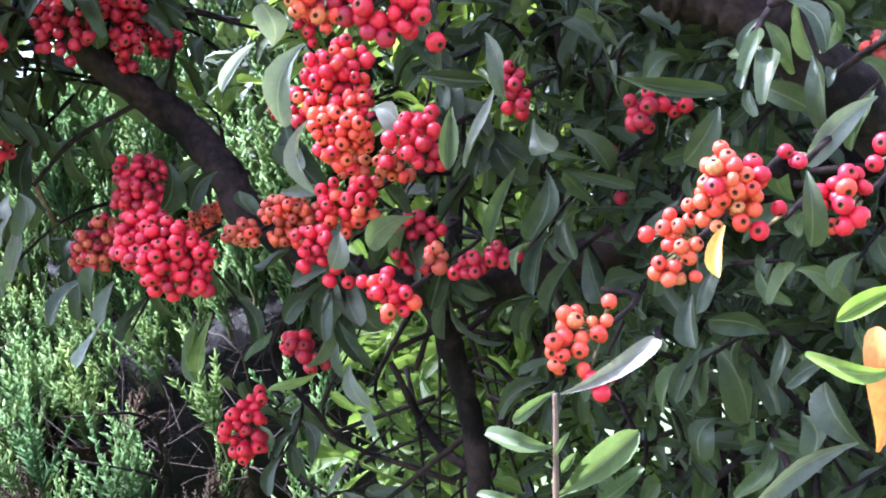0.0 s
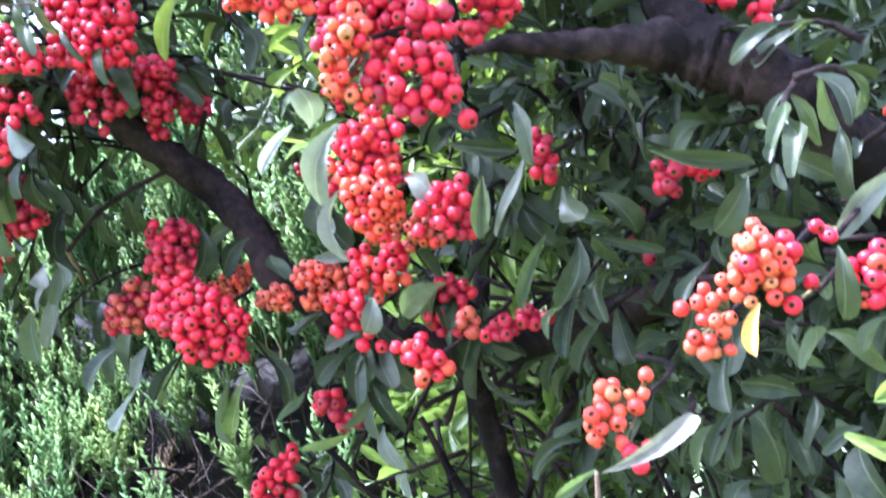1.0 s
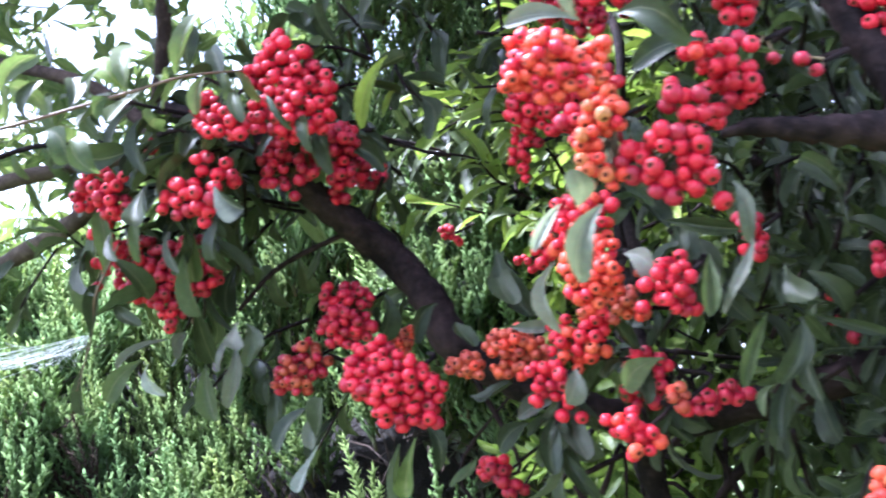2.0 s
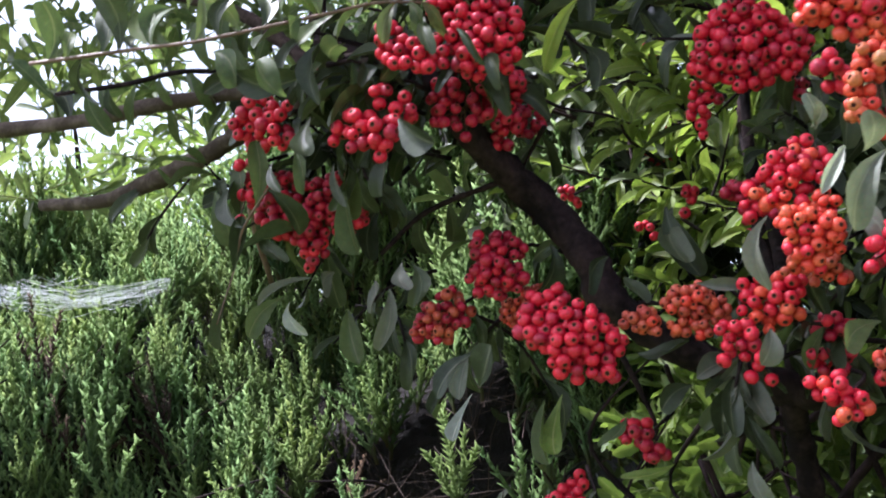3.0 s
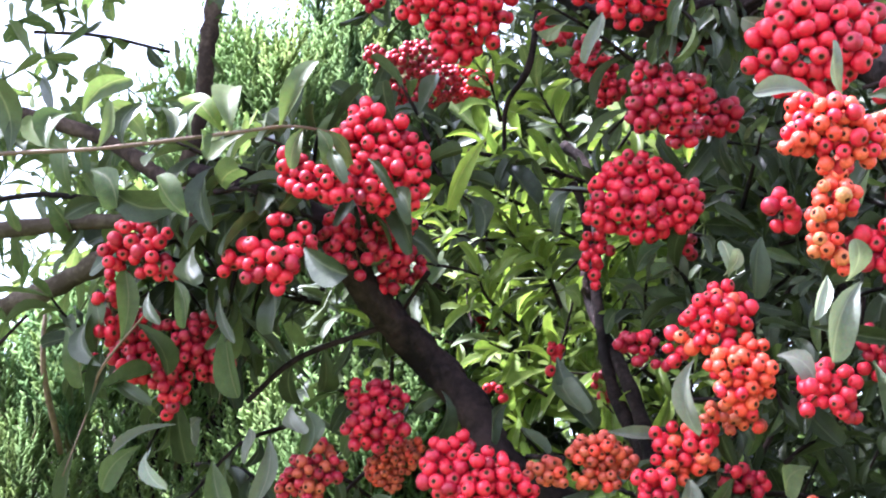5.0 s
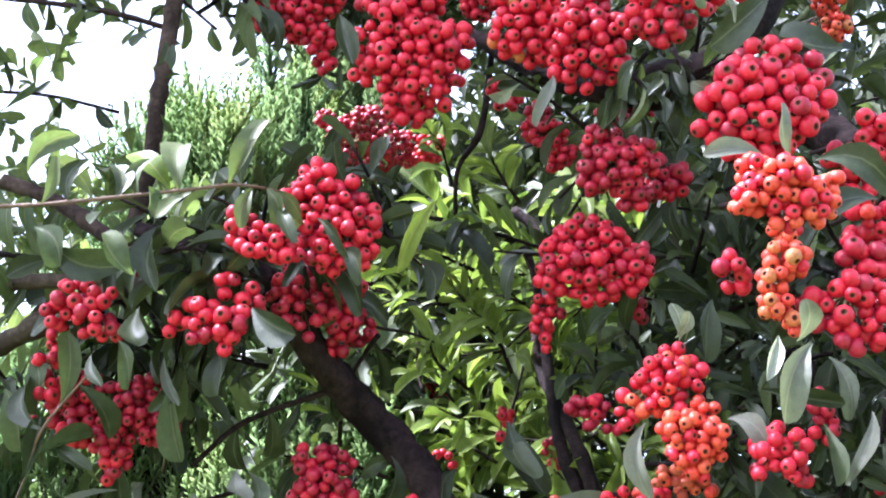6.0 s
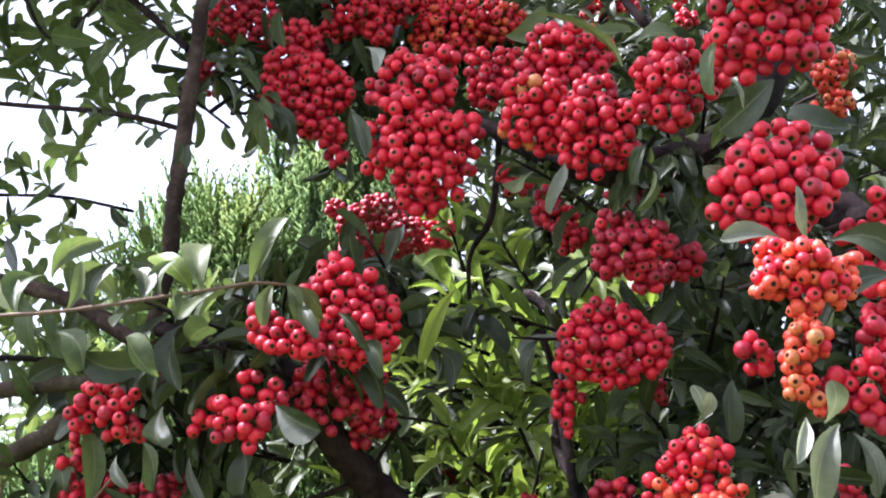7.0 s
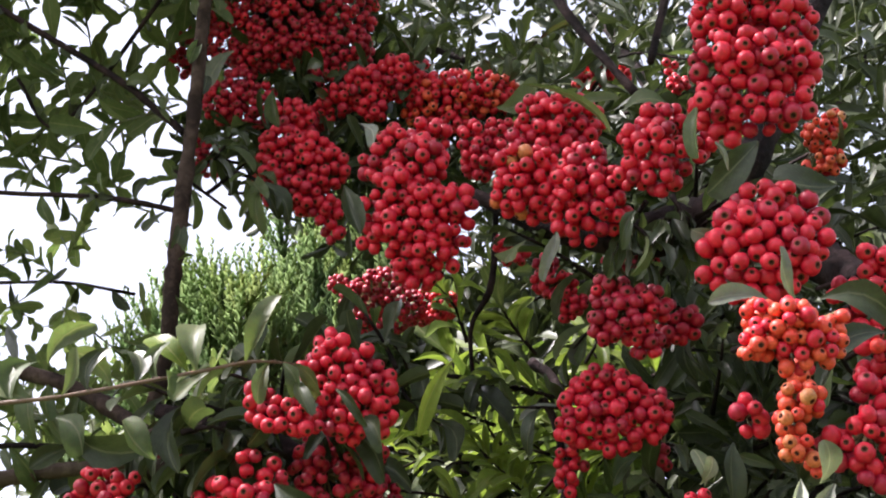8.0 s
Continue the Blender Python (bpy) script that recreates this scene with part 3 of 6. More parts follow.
limb("limb", [(-0.232, 0.460, 1.485), (-0.200, 0.455, 1.472), (-0.172, 0.450, 1.460), (-0.151, 0.450, 1.441), (-0.136, 0.475, 1.418), (-0.111, 0.505, 1.392), (-0.082, 0.500, 1.359), (-0.068, 0.500, 1.331), (-0.030, 0.510, 1.305), (0.030, 0.520, 1.283), (0.100, 0.500, 1.288), (0.190, 0.470, 1.310), (0.270, 0.420, 1.325)], [0.0045, 0.0056, 0.0068, 0.0080, 0.0094, 0.0101, 0.0100, 0.0098, 0.0095, 0.0100, 0.0095, 0.0100, 0.0120], BARK, "dark knotty limb rising under the berries", seed=0)
limb("limb", [(-0.195, 0.455, 1.468), (-0.225, 0.455, 1.452), (-0.258, 0.460, 1.442), (-0.281, 0.473, 1.438), (-0.326, 0.500, 1.428), (-0.377, 0.520, 1.417), (-0.420, 0.540, 1.412), (-0.480, 0.560, 1.415)], [0.0055, 0.0056, 0.0057, 0.0065, 0.0061, 0.0058, 0.0050, 0.0040], BARK_PALE, "pale grey-brown branch", seed=1)
limb("limb", [(-0.205, 0.455, 1.472), (-0.248, 0.455, 1.457), (-0.291, 0.460, 1.456), (-0.340, 0.470, 1.456), (-0.413, 0.480, 1.451), (-0.580, 0.500, 1.455)], [0.0040, 0.0041, 0.0045, 0.0050, 0.0052, 0.0050], BARK_PALE, "pale grey-brown branch", seed=2)
limb("limb", [(-0.213, 0.440, 1.447), (-0.251, 0.460, 1.483), (-0.295, 0.470, 1.513), (-0.377, 0.490, 1.544), (-0.455, 0.500, 1.568)], [0.0045, 0.0045, 0.0044, 0.0040, 0.0035], BARK_BROWN, "", seed=3)
limb("limb", [(-0.235, 0.460, 1.488), (-0.227, 0.455, 1.522), (-0.224, 0.450, 1.557), (-0.220, 0.450, 1.605), (-0.214, 0.450, 1.676), (-0.208, 0.450, 1.768), (-0.202, 0.450, 1.881)], [0.0045, 0.0048, 0.0046, 0.0047, 0.0043, 0.0042, 0.0037], BARK_BROWN, "", seed=4)
limb("trunk", [(0.027, 0.520, 1.278), (0.030, 0.540, 1.259), (0.036, 0.550, 1.227), (0.040, 0.555, 1.191), (0.038, 0.560, 1.158), (0.030, 0.580, 1.000), (0.100, 0.560, 0.400), (0.160, 0.550, -0.030)], [0.0069, 0.0074, 0.0072, 0.0072, 0.0073, 0.0085, 0.0140, 0.0220], BARK, "", seed=5)
limb("limb", [(0.107, 0.600, 1.271), (0.074, 0.600, 1.246), (0.050, 0.600, 1.213), (0.043, 0.580, 1.188)], [0.0031, 0.0031, 0.0028, 0.0024], BARK, "", seed=6)
limb("limb", [(0.067, 0.600, 1.294), (0.040, 0.600, 1.269), (0.023, 0.580, 1.256)], [0.0031, 0.0024, 0.0020], BARK, "", seed=7)
limb("limb", [(-0.029, 0.620, 1.245), (-0.003, 0.620, 1.193), (0.035, 0.580, 1.175)], [0.0022, 0.0033, 0.0034], BARK, "", seed=8)
limb("trunk", [(0.164, 0.620, 1.212), (0.159, 0.620, 1.179), (0.162, 0.620, 1.146), (0.170, 0.600, 0.900), (0.190, 0.570, 0.400), (0.200, 0.550, -0.030)], [0.0139, 0.0147, 0.0155, 0.0190, 0.0260, 0.0340], BARK, "", seed=9)
limb("limb", [(0.103, 0.295, 1.386), (0.115, 0.298, 1.388), (0.131, 0.302, 1.386), (0.152, 0.312, 1.385), (0.170, 0.325, 1.385), (0.187, 0.332, 1.381), (0.201, 0.332, 1.374), (0.215, 0.332, 1.363), (0.228, 0.345, 1.350), (0.285, 0.400, 1.280), (0.290, 0.470, 1.100), (0.260, 0.530, 0.500), (0.220, 0.550, -0.030)], [0.0017, 0.0033, 0.0052, 0.0066, 0.0098, 0.0139, 0.0133, 0.0127, 0.0129, 0.0165, 0.0180, 0.0240, 0.0320], BARK, "thick dark gnarled limb", sides=14, rough=0.13, seed=10)
limb("limb", [(0.185, 0.332, 1.384), (0.175, 0.338, 1.405), (0.165, 0.350, 1.426), (0.155, 0.365, 1.453), (0.145, 0.390, 1.488), (0.135, 0.430, 1.520), (0.115, 0.440, 1.555)], [0.0101, 0.0096, 0.0086, 0.0079, 0.0079, 0.0115, 0.0120], BARK, "", seed=11)
limb("limb", [(0.109, 0.450, 1.408), (0.113, 0.500, 1.401), (0.116, 0.560, 1.394), (0.122, 0.580, 1.377)], [0.0029, 0.0049, 0.0050, 0.0044], BARK, "", seed=19)
limb("limb", [(-0.013, 0.750, 1.611), (0.005, 0.740, 1.586), (0.008, 0.720, 1.533), (-0.002, 0.720, 1.482), (0.020, 0.640, 1.390), (0.030, 0.560, 1.290)], [0.0041, 0.0040, 0.0039, 0.0038, 0.0050, 0.0060], BARK, "", seed=12)
limb("limb", [(-0.086, 0.660, 1.572), (-0.037, 0.680, 1.565), (-0.006, 0.700, 1.552), (0.004, 0.680, 1.454), (0.008, 0.660, 1.401), (0.021, 0.620, 1.350), (0.030, 0.560, 1.290)], [0.0016, 0.0025, 0.0030, 0.0040, 0.0047, 0.0051, 0.0060], BARK, "", seed=13)
limb("limb", [(0.030, 0.470, 1.567), (0.056, 0.450, 1.561), (0.081, 0.440, 1.564), (0.107, 0.430, 1.592), (0.148, 0.450, 1.664), (0.199, 0.470, 1.753)], [0.0099, 0.0136, 0.0129, 0.0098, 0.0078, 0.0063], BARK, "", seed=14)
limb("limb", [(-0.048, 0.500, 1.625), (-0.010, 0.480, 1.588), (0.029, 0.460, 1.564)], [0.0042, 0.0068, 0.0098], BARK, "", seed=15)
limb("limb", [(0.019, 0.500, 1.776), (0.034, 0.480, 1.721), (0.054, 0.450, 1.654)], [0.0032, 0.0030, 0.0028], BARK, "", seed=16)
limb("limb", [(0.083, 0.450, 1.728), (0.061, 0.430, 1.663)], [0.0029, 0.0024], BARK, "", seed=17)
limb("limb", [(-0.030, 0.600, 1.688), (-0.041, 0.600, 1.612), (-0.058, 0.620, 1.588), (-0.060, 0.640, 1.550)], [0.0020, 0.0024, 0.0016, 0.0015], BARK, "", seed=18)
limb("limb", [(-0.173, 0.620, 1.501), (-0.141, 0.620, 1.489), (-0.116, 0.620, 1.477), (-0.090, 0.620, 1.471), (-0.066, 0.620, 1.461)], [0.0014, 0.0013, 0.0012, 0.0009, 0.0006], BARK, "", 6, 0.05, seed=20)


# small twigs with leaves standing along them
def leaves_along(twig, points, radii, step, length, wide, keys, up=0.75, seed=0, skip=0.0, rise=0.5):
    line, _ = smooth_line(points, radii, 12)
    h = np.random.default_rng(seed)
    gone, flip = 0.0, 1
    for a, b_ in zip(line, line[1:]):
        gone += np.linalg.norm(b_ - a)
        if gone < step:
            continue
        gone, flip = 0.0, 1 if h.uniform() < rise else -1
        if h.uniform() < skip:
            continue
        d = (b_ - a) / np.linalg.norm(b_ - a)
        ll = length * h.uniform(0.6, 1.2)
        side = np.array([h.normal() * 0.35, h.normal() * 0.35, up * flip]) + d * h.uniform(-0.3, 0.5)
        side /= np.linalg.norm(side)
        key = keys[h.integers(len(keys))]
        m = leaf_pose(a, a + side * ll, ll * wide * h.uniform(0.8, 1.2), (h.normal() * 0.5, -1, h.normal() * 0.5))
        part("leaf", LEAF_MESH[key, int(h.integers(7))], twig, "", m)


def leafy_twig(base, way, length, n, leaf, keys, seed, droop=0.4, wide=0.31):
    """A twig with single leaves round it and a tuft at its end."""
    h = np.random.default_rng(seed)
    base, way = np.array(base, float), np.array(way, float)
    way /= np.linalg.norm(way)
    tip = base + way * length + np.array([0, 0, -droop * length * 0.4])
    mid = (base + tip) / 2 + np.array([0, 0, droop * length * 0.15]) + h.normal(size=3) * length * 0.06
    pts, rad = [base, mid, tip], [0.0016, 0.0012, 0.0007]
    twig = part("twig", tube("twig", pts, rad, BARK, 5, 3, 0.1, seed), shrub)
    line, _ = smooth_line(pts, rad, n)
    for i in range(n):
        t = 0.15 + 0.85 * (i + 0.5) / n
        a = line[min(len(line) - 1, int(t * (len(line) - 1)))]
        az = i * 2.4 + h.normal() * 0.4
        s1 = np.cross(way, (0.1, 0.2, 1.0))
        s1 /= np.linalg.norm(s1)
        s2 = np.cross(way, s1)
        out = 1.1 - 0.7 * t + h.normal() * 0.15
        d = (s1 * math.cos(az) + s2 * math.sin(az)) * math.sin(out) + way * math.cos(out) + np.array([0, 0, -droop])
        d /= np.linalg.norm(d)
        ll = leaf * h.uniform(0.5, 1.2)
        key = keys[h.integers(len(keys))]
        m = leaf_pose(a, a + d * ll, ll * wide * h.uniform(0.8, 1.25), (h.normal() * 0.4, -0.5 + h.normal() * 0.4, 0.9))
        part("leaf", LEAF_MESH[key, int(h.integers(7))], twig, "", m)
    return twig


POINTS, RADII = [(-0.247, 0.450, 1.456), (-0.274, 0.450, 1.464), (-0.313, 0.450, 1.469), (-0.351, 0.450, 1.464), (-0.399, 0.450, 1.461)], [0.0022, 0.0019, 0.0016, 0.0016, 0.0014]
leaves_along(part("twig", tube("twig", POINTS, RADII, BARK, 6, 8, 0.06, 0), shrub), POINTS, RADII, 0.0160, 0.034, 0.36, ("olive", "dark", "olive"), 0.80, 50)
POINTS, RADII = [(-0.143, 0.390, 1.475), (-0.160, 0.360, 1.466), (-0.182, 0.340, 1.455), (-0.228, 0.310, 1.437), (-0.257, 0.300, 1.432), (-0.305, 0.290, 1.426)], [0.0006, 0.0008, 0.0009, 0.0009, 0.0009, 0.0010]
leaves_along(part("twig", tube("twig", POINTS, RADII, BARK_RED, 6, 8, 0.06, 1), shrub), POINTS, RADII, 0.0075, 0.031, 0.40, ("olive", "olive", "olive", "dark"), 0.90, 51, 0.0, 0.72)
POINTS, RADII = [(-0.220, 0.450, 1.603), (-0.264, 0.450, 1.617), (-0.334, 0.460, 1.634), (-0.369, 0.460, 1.642)], [0.0017, 0.0017, 0.0015, 0.0011]
leaves_along(part("twig", tube("twig", POINTS, RADII, BARK, 6, 8, 0.06, 2), shrub), POINTS, RADII, 0.0095, 0.022, 0.38, ("dark", "olive", "dark"), 0.70, 52)
POINTS, RADII = [(-0.220, 0.450, 1.658), (-0.233, 0.450, 1.672), (-0.269, 0.450, 1.708), (-0.343, 0.450, 1.768), (-0.368, 0.450, 1.796)], [0.0025, 0.0025, 0.0022, 0.0020, 0.0016]
leaves_along(part("twig", tube("twig", POINTS, RADII, BARK, 6, 8, 0.06, 3), shrub), POINTS, RADII, 0.0095, 0.022, 0.40, ("dark", "olive"), 0.70, 53)
POINTS, RADII = [(-0.225, 0.450, 1.632), (-0.198, 0.470, 1.614)], [0.0010, 0.0010]
leaves_along(part("twig", tube("twig", POINTS, RADII, BARK, 6, 8, 0.06, 4), shrub), POINTS, RADII, 0.0120, 0.025, 0.36, ("dark", "olive"), 0.70, 54)
POINTS, RADII = [(-0.238, 0.470, 1.788), (-0.315, 0.500, 1.708), (-0.348, 0.500, 1.748)], [0.0016, 0.0012, 0.0012]
leaves_along(part("twig", tube("twig", POINTS, RADII, BARK, 6, 8, 0.06, 5), shrub), POINTS, RADII, 0.0095, 0.022, 0.38, ("dark", "olive"), 0.70, 55)
POINTS, RADII = [(-0.389, 0.600, 1.647), (-0.340, 0.600, 1.642), (-0.291, 0.600, 1.628)], [0.0013, 0.0013, 0.0012]
leaves_along(part("twig", tube("twig", POINTS, RADII, BARK, 6, 8, 0.06, 6), shrub), POINTS, RADII, 0.0100, 0.022, 0.35, ("dark", "olive"), 0.60, 56)
POINTS, RADII = [(-0.238, 0.420, 1.396), (-0.266, 0.440, 1.372), (-0.275, 0.450, 1.353), (-0.286, 0.450, 1.318)], [0.0006, 0.0008, 0.0006, 0.0004]
leaves_along(part("twig", tube("twig", POINTS, RADII, BARK_RED, 6, 8, 0.06, 7), shrub), POINTS, RADII, 0.0140, 0.032, 0.34, ("olive", "dark", "dark"), 0.70, 57)
POINTS, RADII = [(-0.333, 0.500, 1.415), (-0.350, 0.500, 1.395), (-0.364, 0.500, 1.373)], [0.0010, 0.0010, 0.0007]
leaves_along(part("twig", tube("twig", POINTS, RADII, BARK, 6, 8, 0.06, 8), shrub), POINTS, RADII, 0.0140, 0.028, 0.34, ("olive", "dark"), 0.70, 58)
POINTS, RADII = [(-0.194, 0.700, 1.518), (-0.145, 0.720, 1.506), (-0.106, 0.740, 1.488)], [0.0018, 0.0013, 0.0009]
leaves_along(part("twig", tube("twig", POINTS, RADII, BARK, 6, 8, 0.06, 9), shrub), POINTS, RADII, 0.0300, 0.028, 0.34, ("fresh", "olive"), 0.70, 59)
POINTS, RADII = [(-0.192, 0.660, 1.513), (-0.157, 0.700, 1.504), (-0.110, 0.740, 1.493)], [0.0017, 0.0017, 0.0013]
leaves_along(part("twig", tube("twig", POINTS, RADII, BARK, 6, 8, 0.06, 10), shrub), POINTS, RADII, 0.0300, 0.028, 0.34, ("fresh", "olive"), 0.70, 60)
POINTS, RADII = [(-0.205, 0.500, 1.363), (-0.177, 0.500, 1.387), (-0.130, 0.490, 1.401)], [0.0014, 0.0017, 0.0017]
leaves_along(part("twig", tube("twig", POINTS, RADII, BARK, 6, 8, 0.06, 11), shrub), POINTS, RADII, 0.0160, 0.032, 0.34, ("dark", "olive"), 0.70, 61)
POINTS, RADII = [(-0.258, 0.460, 1.442), (-0.281, 0.473, 1.438), (-0.326, 0.500, 1.428), (-0.377, 0.520, 1.417), (-0.467, 0.560, 1.403)], [0.0057, 0.0065, 0.0061, 0.0061, 0.0062]
leaves_along(part("twig", tube("twig", [POINTS[0], POINTS[1]], [0.001, 0.001], BARK, 5, 3), shrub), POINTS, RADII, 0.022, 0.030, 0.36, ("olive", "dark"), 0.8, 92, 0.3)
POINTS, RADII = [(-0.248, 0.455, 1.457), (-0.291, 0.460, 1.456), (-0.340, 0.470, 1.456), (-0.413, 0.480, 1.451)], [0.0041, 0.0045, 0.0050, 0.0053]
leaves_along(part("twig", tube("twig", [POINTS[0], POINTS[1]], [0.001, 0.001], BARK, 5, 3), shrub), POINTS, RADII, 0.022, 0.030, 0.36, ("olive", "dark"), 0.8, 93, 0.3)
POINTS, RADII = [(-0.213, 0.440, 1.447), (-0.251, 0.460, 1.483), (-0.295, 0.470, 1.513), (-0.377, 0.490, 1.544), (-0.455, 0.500, 1.568)], [0.0045, 0.0045, 0.0044, 0.0040, 0.0035]
leaves_along(part("twig", tube("twig", [POINTS[0], POINTS[1]], [0.001, 0.001], BARK, 5, 3), shrub), POINTS, RADII, 0.022, 0.030, 0.36, ("olive", "dark"), 0.8, 94, 0.3)
POINTS, RADII = [(-0.235, 0.460, 1.488), (-0.227, 0.455, 1.522), (-0.224, 0.450, 1.557), (-0.220, 0.450, 1.605), (-0.214, 0.450, 1.676), (-0.208, 0.450, 1.768), (-0.202, 0.450, 1.881)], [0.0045, 0.0048, 0.0046, 0.0047, 0.0043, 0.0042, 0.0037]
leaves_along(part("twig", tube("twig", [POINTS[0], POINTS[1]], [0.001, 0.001], BARK, 5, 3), shrub), POINTS, RADII, 0.012, 0.022, 0.38, ("olive", "dark"), 0.8, 95, 0.2)


def thicket(count, low, high, leaf, keys, droop, seed, lean=(0, -0.6, 0.1), length=(0.05, 0.10), wide=0.31):
    h = np.random.default_rng(seed)
    for i in range(count):
        p = h.uniform(low, high)
        d = h.normal(size=3) * 0.7 + np.array(lean)
        leafy_twig(p, d, h.uniform(*length), int(h.integers(6, 10)), leaf, keys, seed * 1000 + i, droop, wide)


D, O, F, G_, P_ = "dark", "olive", "fresh", "grey", "pale"
thicket(78, (0.115, 0.38, 1.14), (0.30, 0.55, 1.42), 0.028, (D, D, D, D, O), 0.55, 21)
thicket(10, (-0.16, 0.60, 1.12), (-0.06, 0.68, 1.24), 0.032, (D, D, D, O, G_), 0.6, 22)
thicket(11, (-0.235, 0.405, 1.435), (-0.150, 0.435, 1.470), 0.036, (D, D, D, O), 0.7, 28, (0, -0.5, -0.1), (0.02, 0.05))
thicket(7, (0.005, 0.44, 1.285), (0.10, 0.48, 1.315), 0.036, (D, D, G_), 0.9, 29, (0, -0.3, -0.3), (0.02, 0.04))
thicket(6, (-0.26, 0.57, 1.33), (-0.10, 0.61, 1.38), 0.034, (D, D, O, D, D), 0.9, 23)
thicket(20, (-0.28, 0.50, 1.42), (-0.16, 0.56, 1.47), 0.034, (D, D, O, D), 0.2, 24)
thicket(34, (0.02, 0.50, 1.40), (0.18, 0.60, 1.62), 0.033, (D, D, O, G_), 0.4, 25)
thicket(26, (-0.04, 0.58, 1.62), (0.16, 0.66, 1.80), 0.032, (D, O, D), 0.3, 26)
thicket(3, (0.08, 0.57, 1.28), (0.14, 0.62, 1.34), 0.036, (D, D, O), 0.4, 27)
thicket(20, (-0.21, 0.46, 1.42), (-0.10, 0.53, 1.52), 0.036, (D, D, D, O), 0.3, 30, (0, -0.2, 0.2), (0.03, 0.06))
thicket(7, (-0.245, 0.50, 1.645), (-0.195, 0.55, 1.70), 0.030, (D, O, O), 0.3, 46, (0.2, -0.2, 0.1), (0.03, 0.06))
thicket(4, (-0.14, 0.60, 1.43), (-0.05, 0.66, 1.56), 0.036, (D, D, D, O), 0.3, 50, (0, -0.2, 0.2), (0.03, 0.06))
thicket(12, (0.13, 0.40, 1.42), (0.25, 0.50, 1.50), 0.036, (D, D, D, O), 0.4, 51)
thicket(5, (0.215, 0.27, 1.325), (0.285, 0.32, 1.375), 0.022, (D, D, O), 0.6, 54, (0, -0.3, -0.2), (0.03, 0.05))
thicket(22, (0.055, 0.43, 1.30), (0.22, 0.49, 1.42), 0.029, (D, D, D, O), 0.6, 53, (0, -0.3, -0.2), (0.03, 0.05))
thicket(6, (-0.31, 0.51, 1.40), (-0.24, 0.57, 1.44), 0.030, (D, D, O), 0.3, 60, (0, -0.3, 0.1), (0.03, 0.05))
# shoots in the hollow behind the berries; their bright green stands in for sunlight
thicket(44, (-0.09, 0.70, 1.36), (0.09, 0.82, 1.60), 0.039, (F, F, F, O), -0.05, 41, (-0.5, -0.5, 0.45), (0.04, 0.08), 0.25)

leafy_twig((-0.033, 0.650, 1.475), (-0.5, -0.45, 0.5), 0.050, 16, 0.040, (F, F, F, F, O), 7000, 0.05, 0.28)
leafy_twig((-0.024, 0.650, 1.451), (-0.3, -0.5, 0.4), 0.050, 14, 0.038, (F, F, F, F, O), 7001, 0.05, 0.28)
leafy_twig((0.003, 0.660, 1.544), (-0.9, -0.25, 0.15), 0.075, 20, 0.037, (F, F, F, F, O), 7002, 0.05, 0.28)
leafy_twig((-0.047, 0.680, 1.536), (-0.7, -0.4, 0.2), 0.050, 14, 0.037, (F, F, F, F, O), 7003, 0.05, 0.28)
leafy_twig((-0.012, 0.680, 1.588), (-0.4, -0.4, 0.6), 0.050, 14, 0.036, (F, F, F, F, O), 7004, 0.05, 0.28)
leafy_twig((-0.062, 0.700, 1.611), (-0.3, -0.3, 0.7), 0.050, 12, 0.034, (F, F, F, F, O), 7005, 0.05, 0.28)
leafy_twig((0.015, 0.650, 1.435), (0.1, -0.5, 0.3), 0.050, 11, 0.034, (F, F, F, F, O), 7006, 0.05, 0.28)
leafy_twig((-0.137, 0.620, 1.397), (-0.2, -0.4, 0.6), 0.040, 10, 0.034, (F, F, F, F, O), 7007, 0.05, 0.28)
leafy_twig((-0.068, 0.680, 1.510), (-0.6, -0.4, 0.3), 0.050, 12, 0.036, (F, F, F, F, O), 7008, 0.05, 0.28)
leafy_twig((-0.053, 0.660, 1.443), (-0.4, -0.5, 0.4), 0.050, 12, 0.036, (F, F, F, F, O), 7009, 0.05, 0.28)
thicket(8, (0.02, 0.40, 1.545), (0.08, 0.43, 1.575), 0.024, (D, D, O), 0.8, 59, (0, -0.3, -0.2), (0.02, 0.03))

for i in range(70):
    h = np.random.default_rng(900 + i)
    p = h.uniform((-0.08, 0.56, 1.10), (0.28, 0.72, 1.34))
    q = p + h.normal(size=3) * np.array([0.05, 0.02, 0.05])
    r_ = q + h.normal(size=3) * np.array([0.03, 0.02, 0.04])
    part("twig", tube("twig", [p, q, r_], [0.0022, 0.0014, 0.0007], BARK, 5, 5, 0.1, i), shrub)


def box(low, high):
    return lambda g, n: g.uniform(low, high, (n, 3))


def toward(*d, wild=0.8):
    return lambda g, n: g.normal(size=(n, 3)) * wild + np.array(d)


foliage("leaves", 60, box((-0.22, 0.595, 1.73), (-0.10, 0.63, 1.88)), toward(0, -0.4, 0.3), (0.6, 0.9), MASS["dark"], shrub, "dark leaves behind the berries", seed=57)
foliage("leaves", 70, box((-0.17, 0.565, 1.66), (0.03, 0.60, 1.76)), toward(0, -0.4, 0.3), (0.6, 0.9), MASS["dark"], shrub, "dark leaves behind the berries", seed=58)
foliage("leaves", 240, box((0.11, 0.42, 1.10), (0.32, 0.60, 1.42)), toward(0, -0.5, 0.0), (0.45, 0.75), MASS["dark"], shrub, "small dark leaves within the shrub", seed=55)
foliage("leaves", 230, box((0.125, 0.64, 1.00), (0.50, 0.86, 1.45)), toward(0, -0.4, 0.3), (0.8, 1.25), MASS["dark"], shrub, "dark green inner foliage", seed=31)
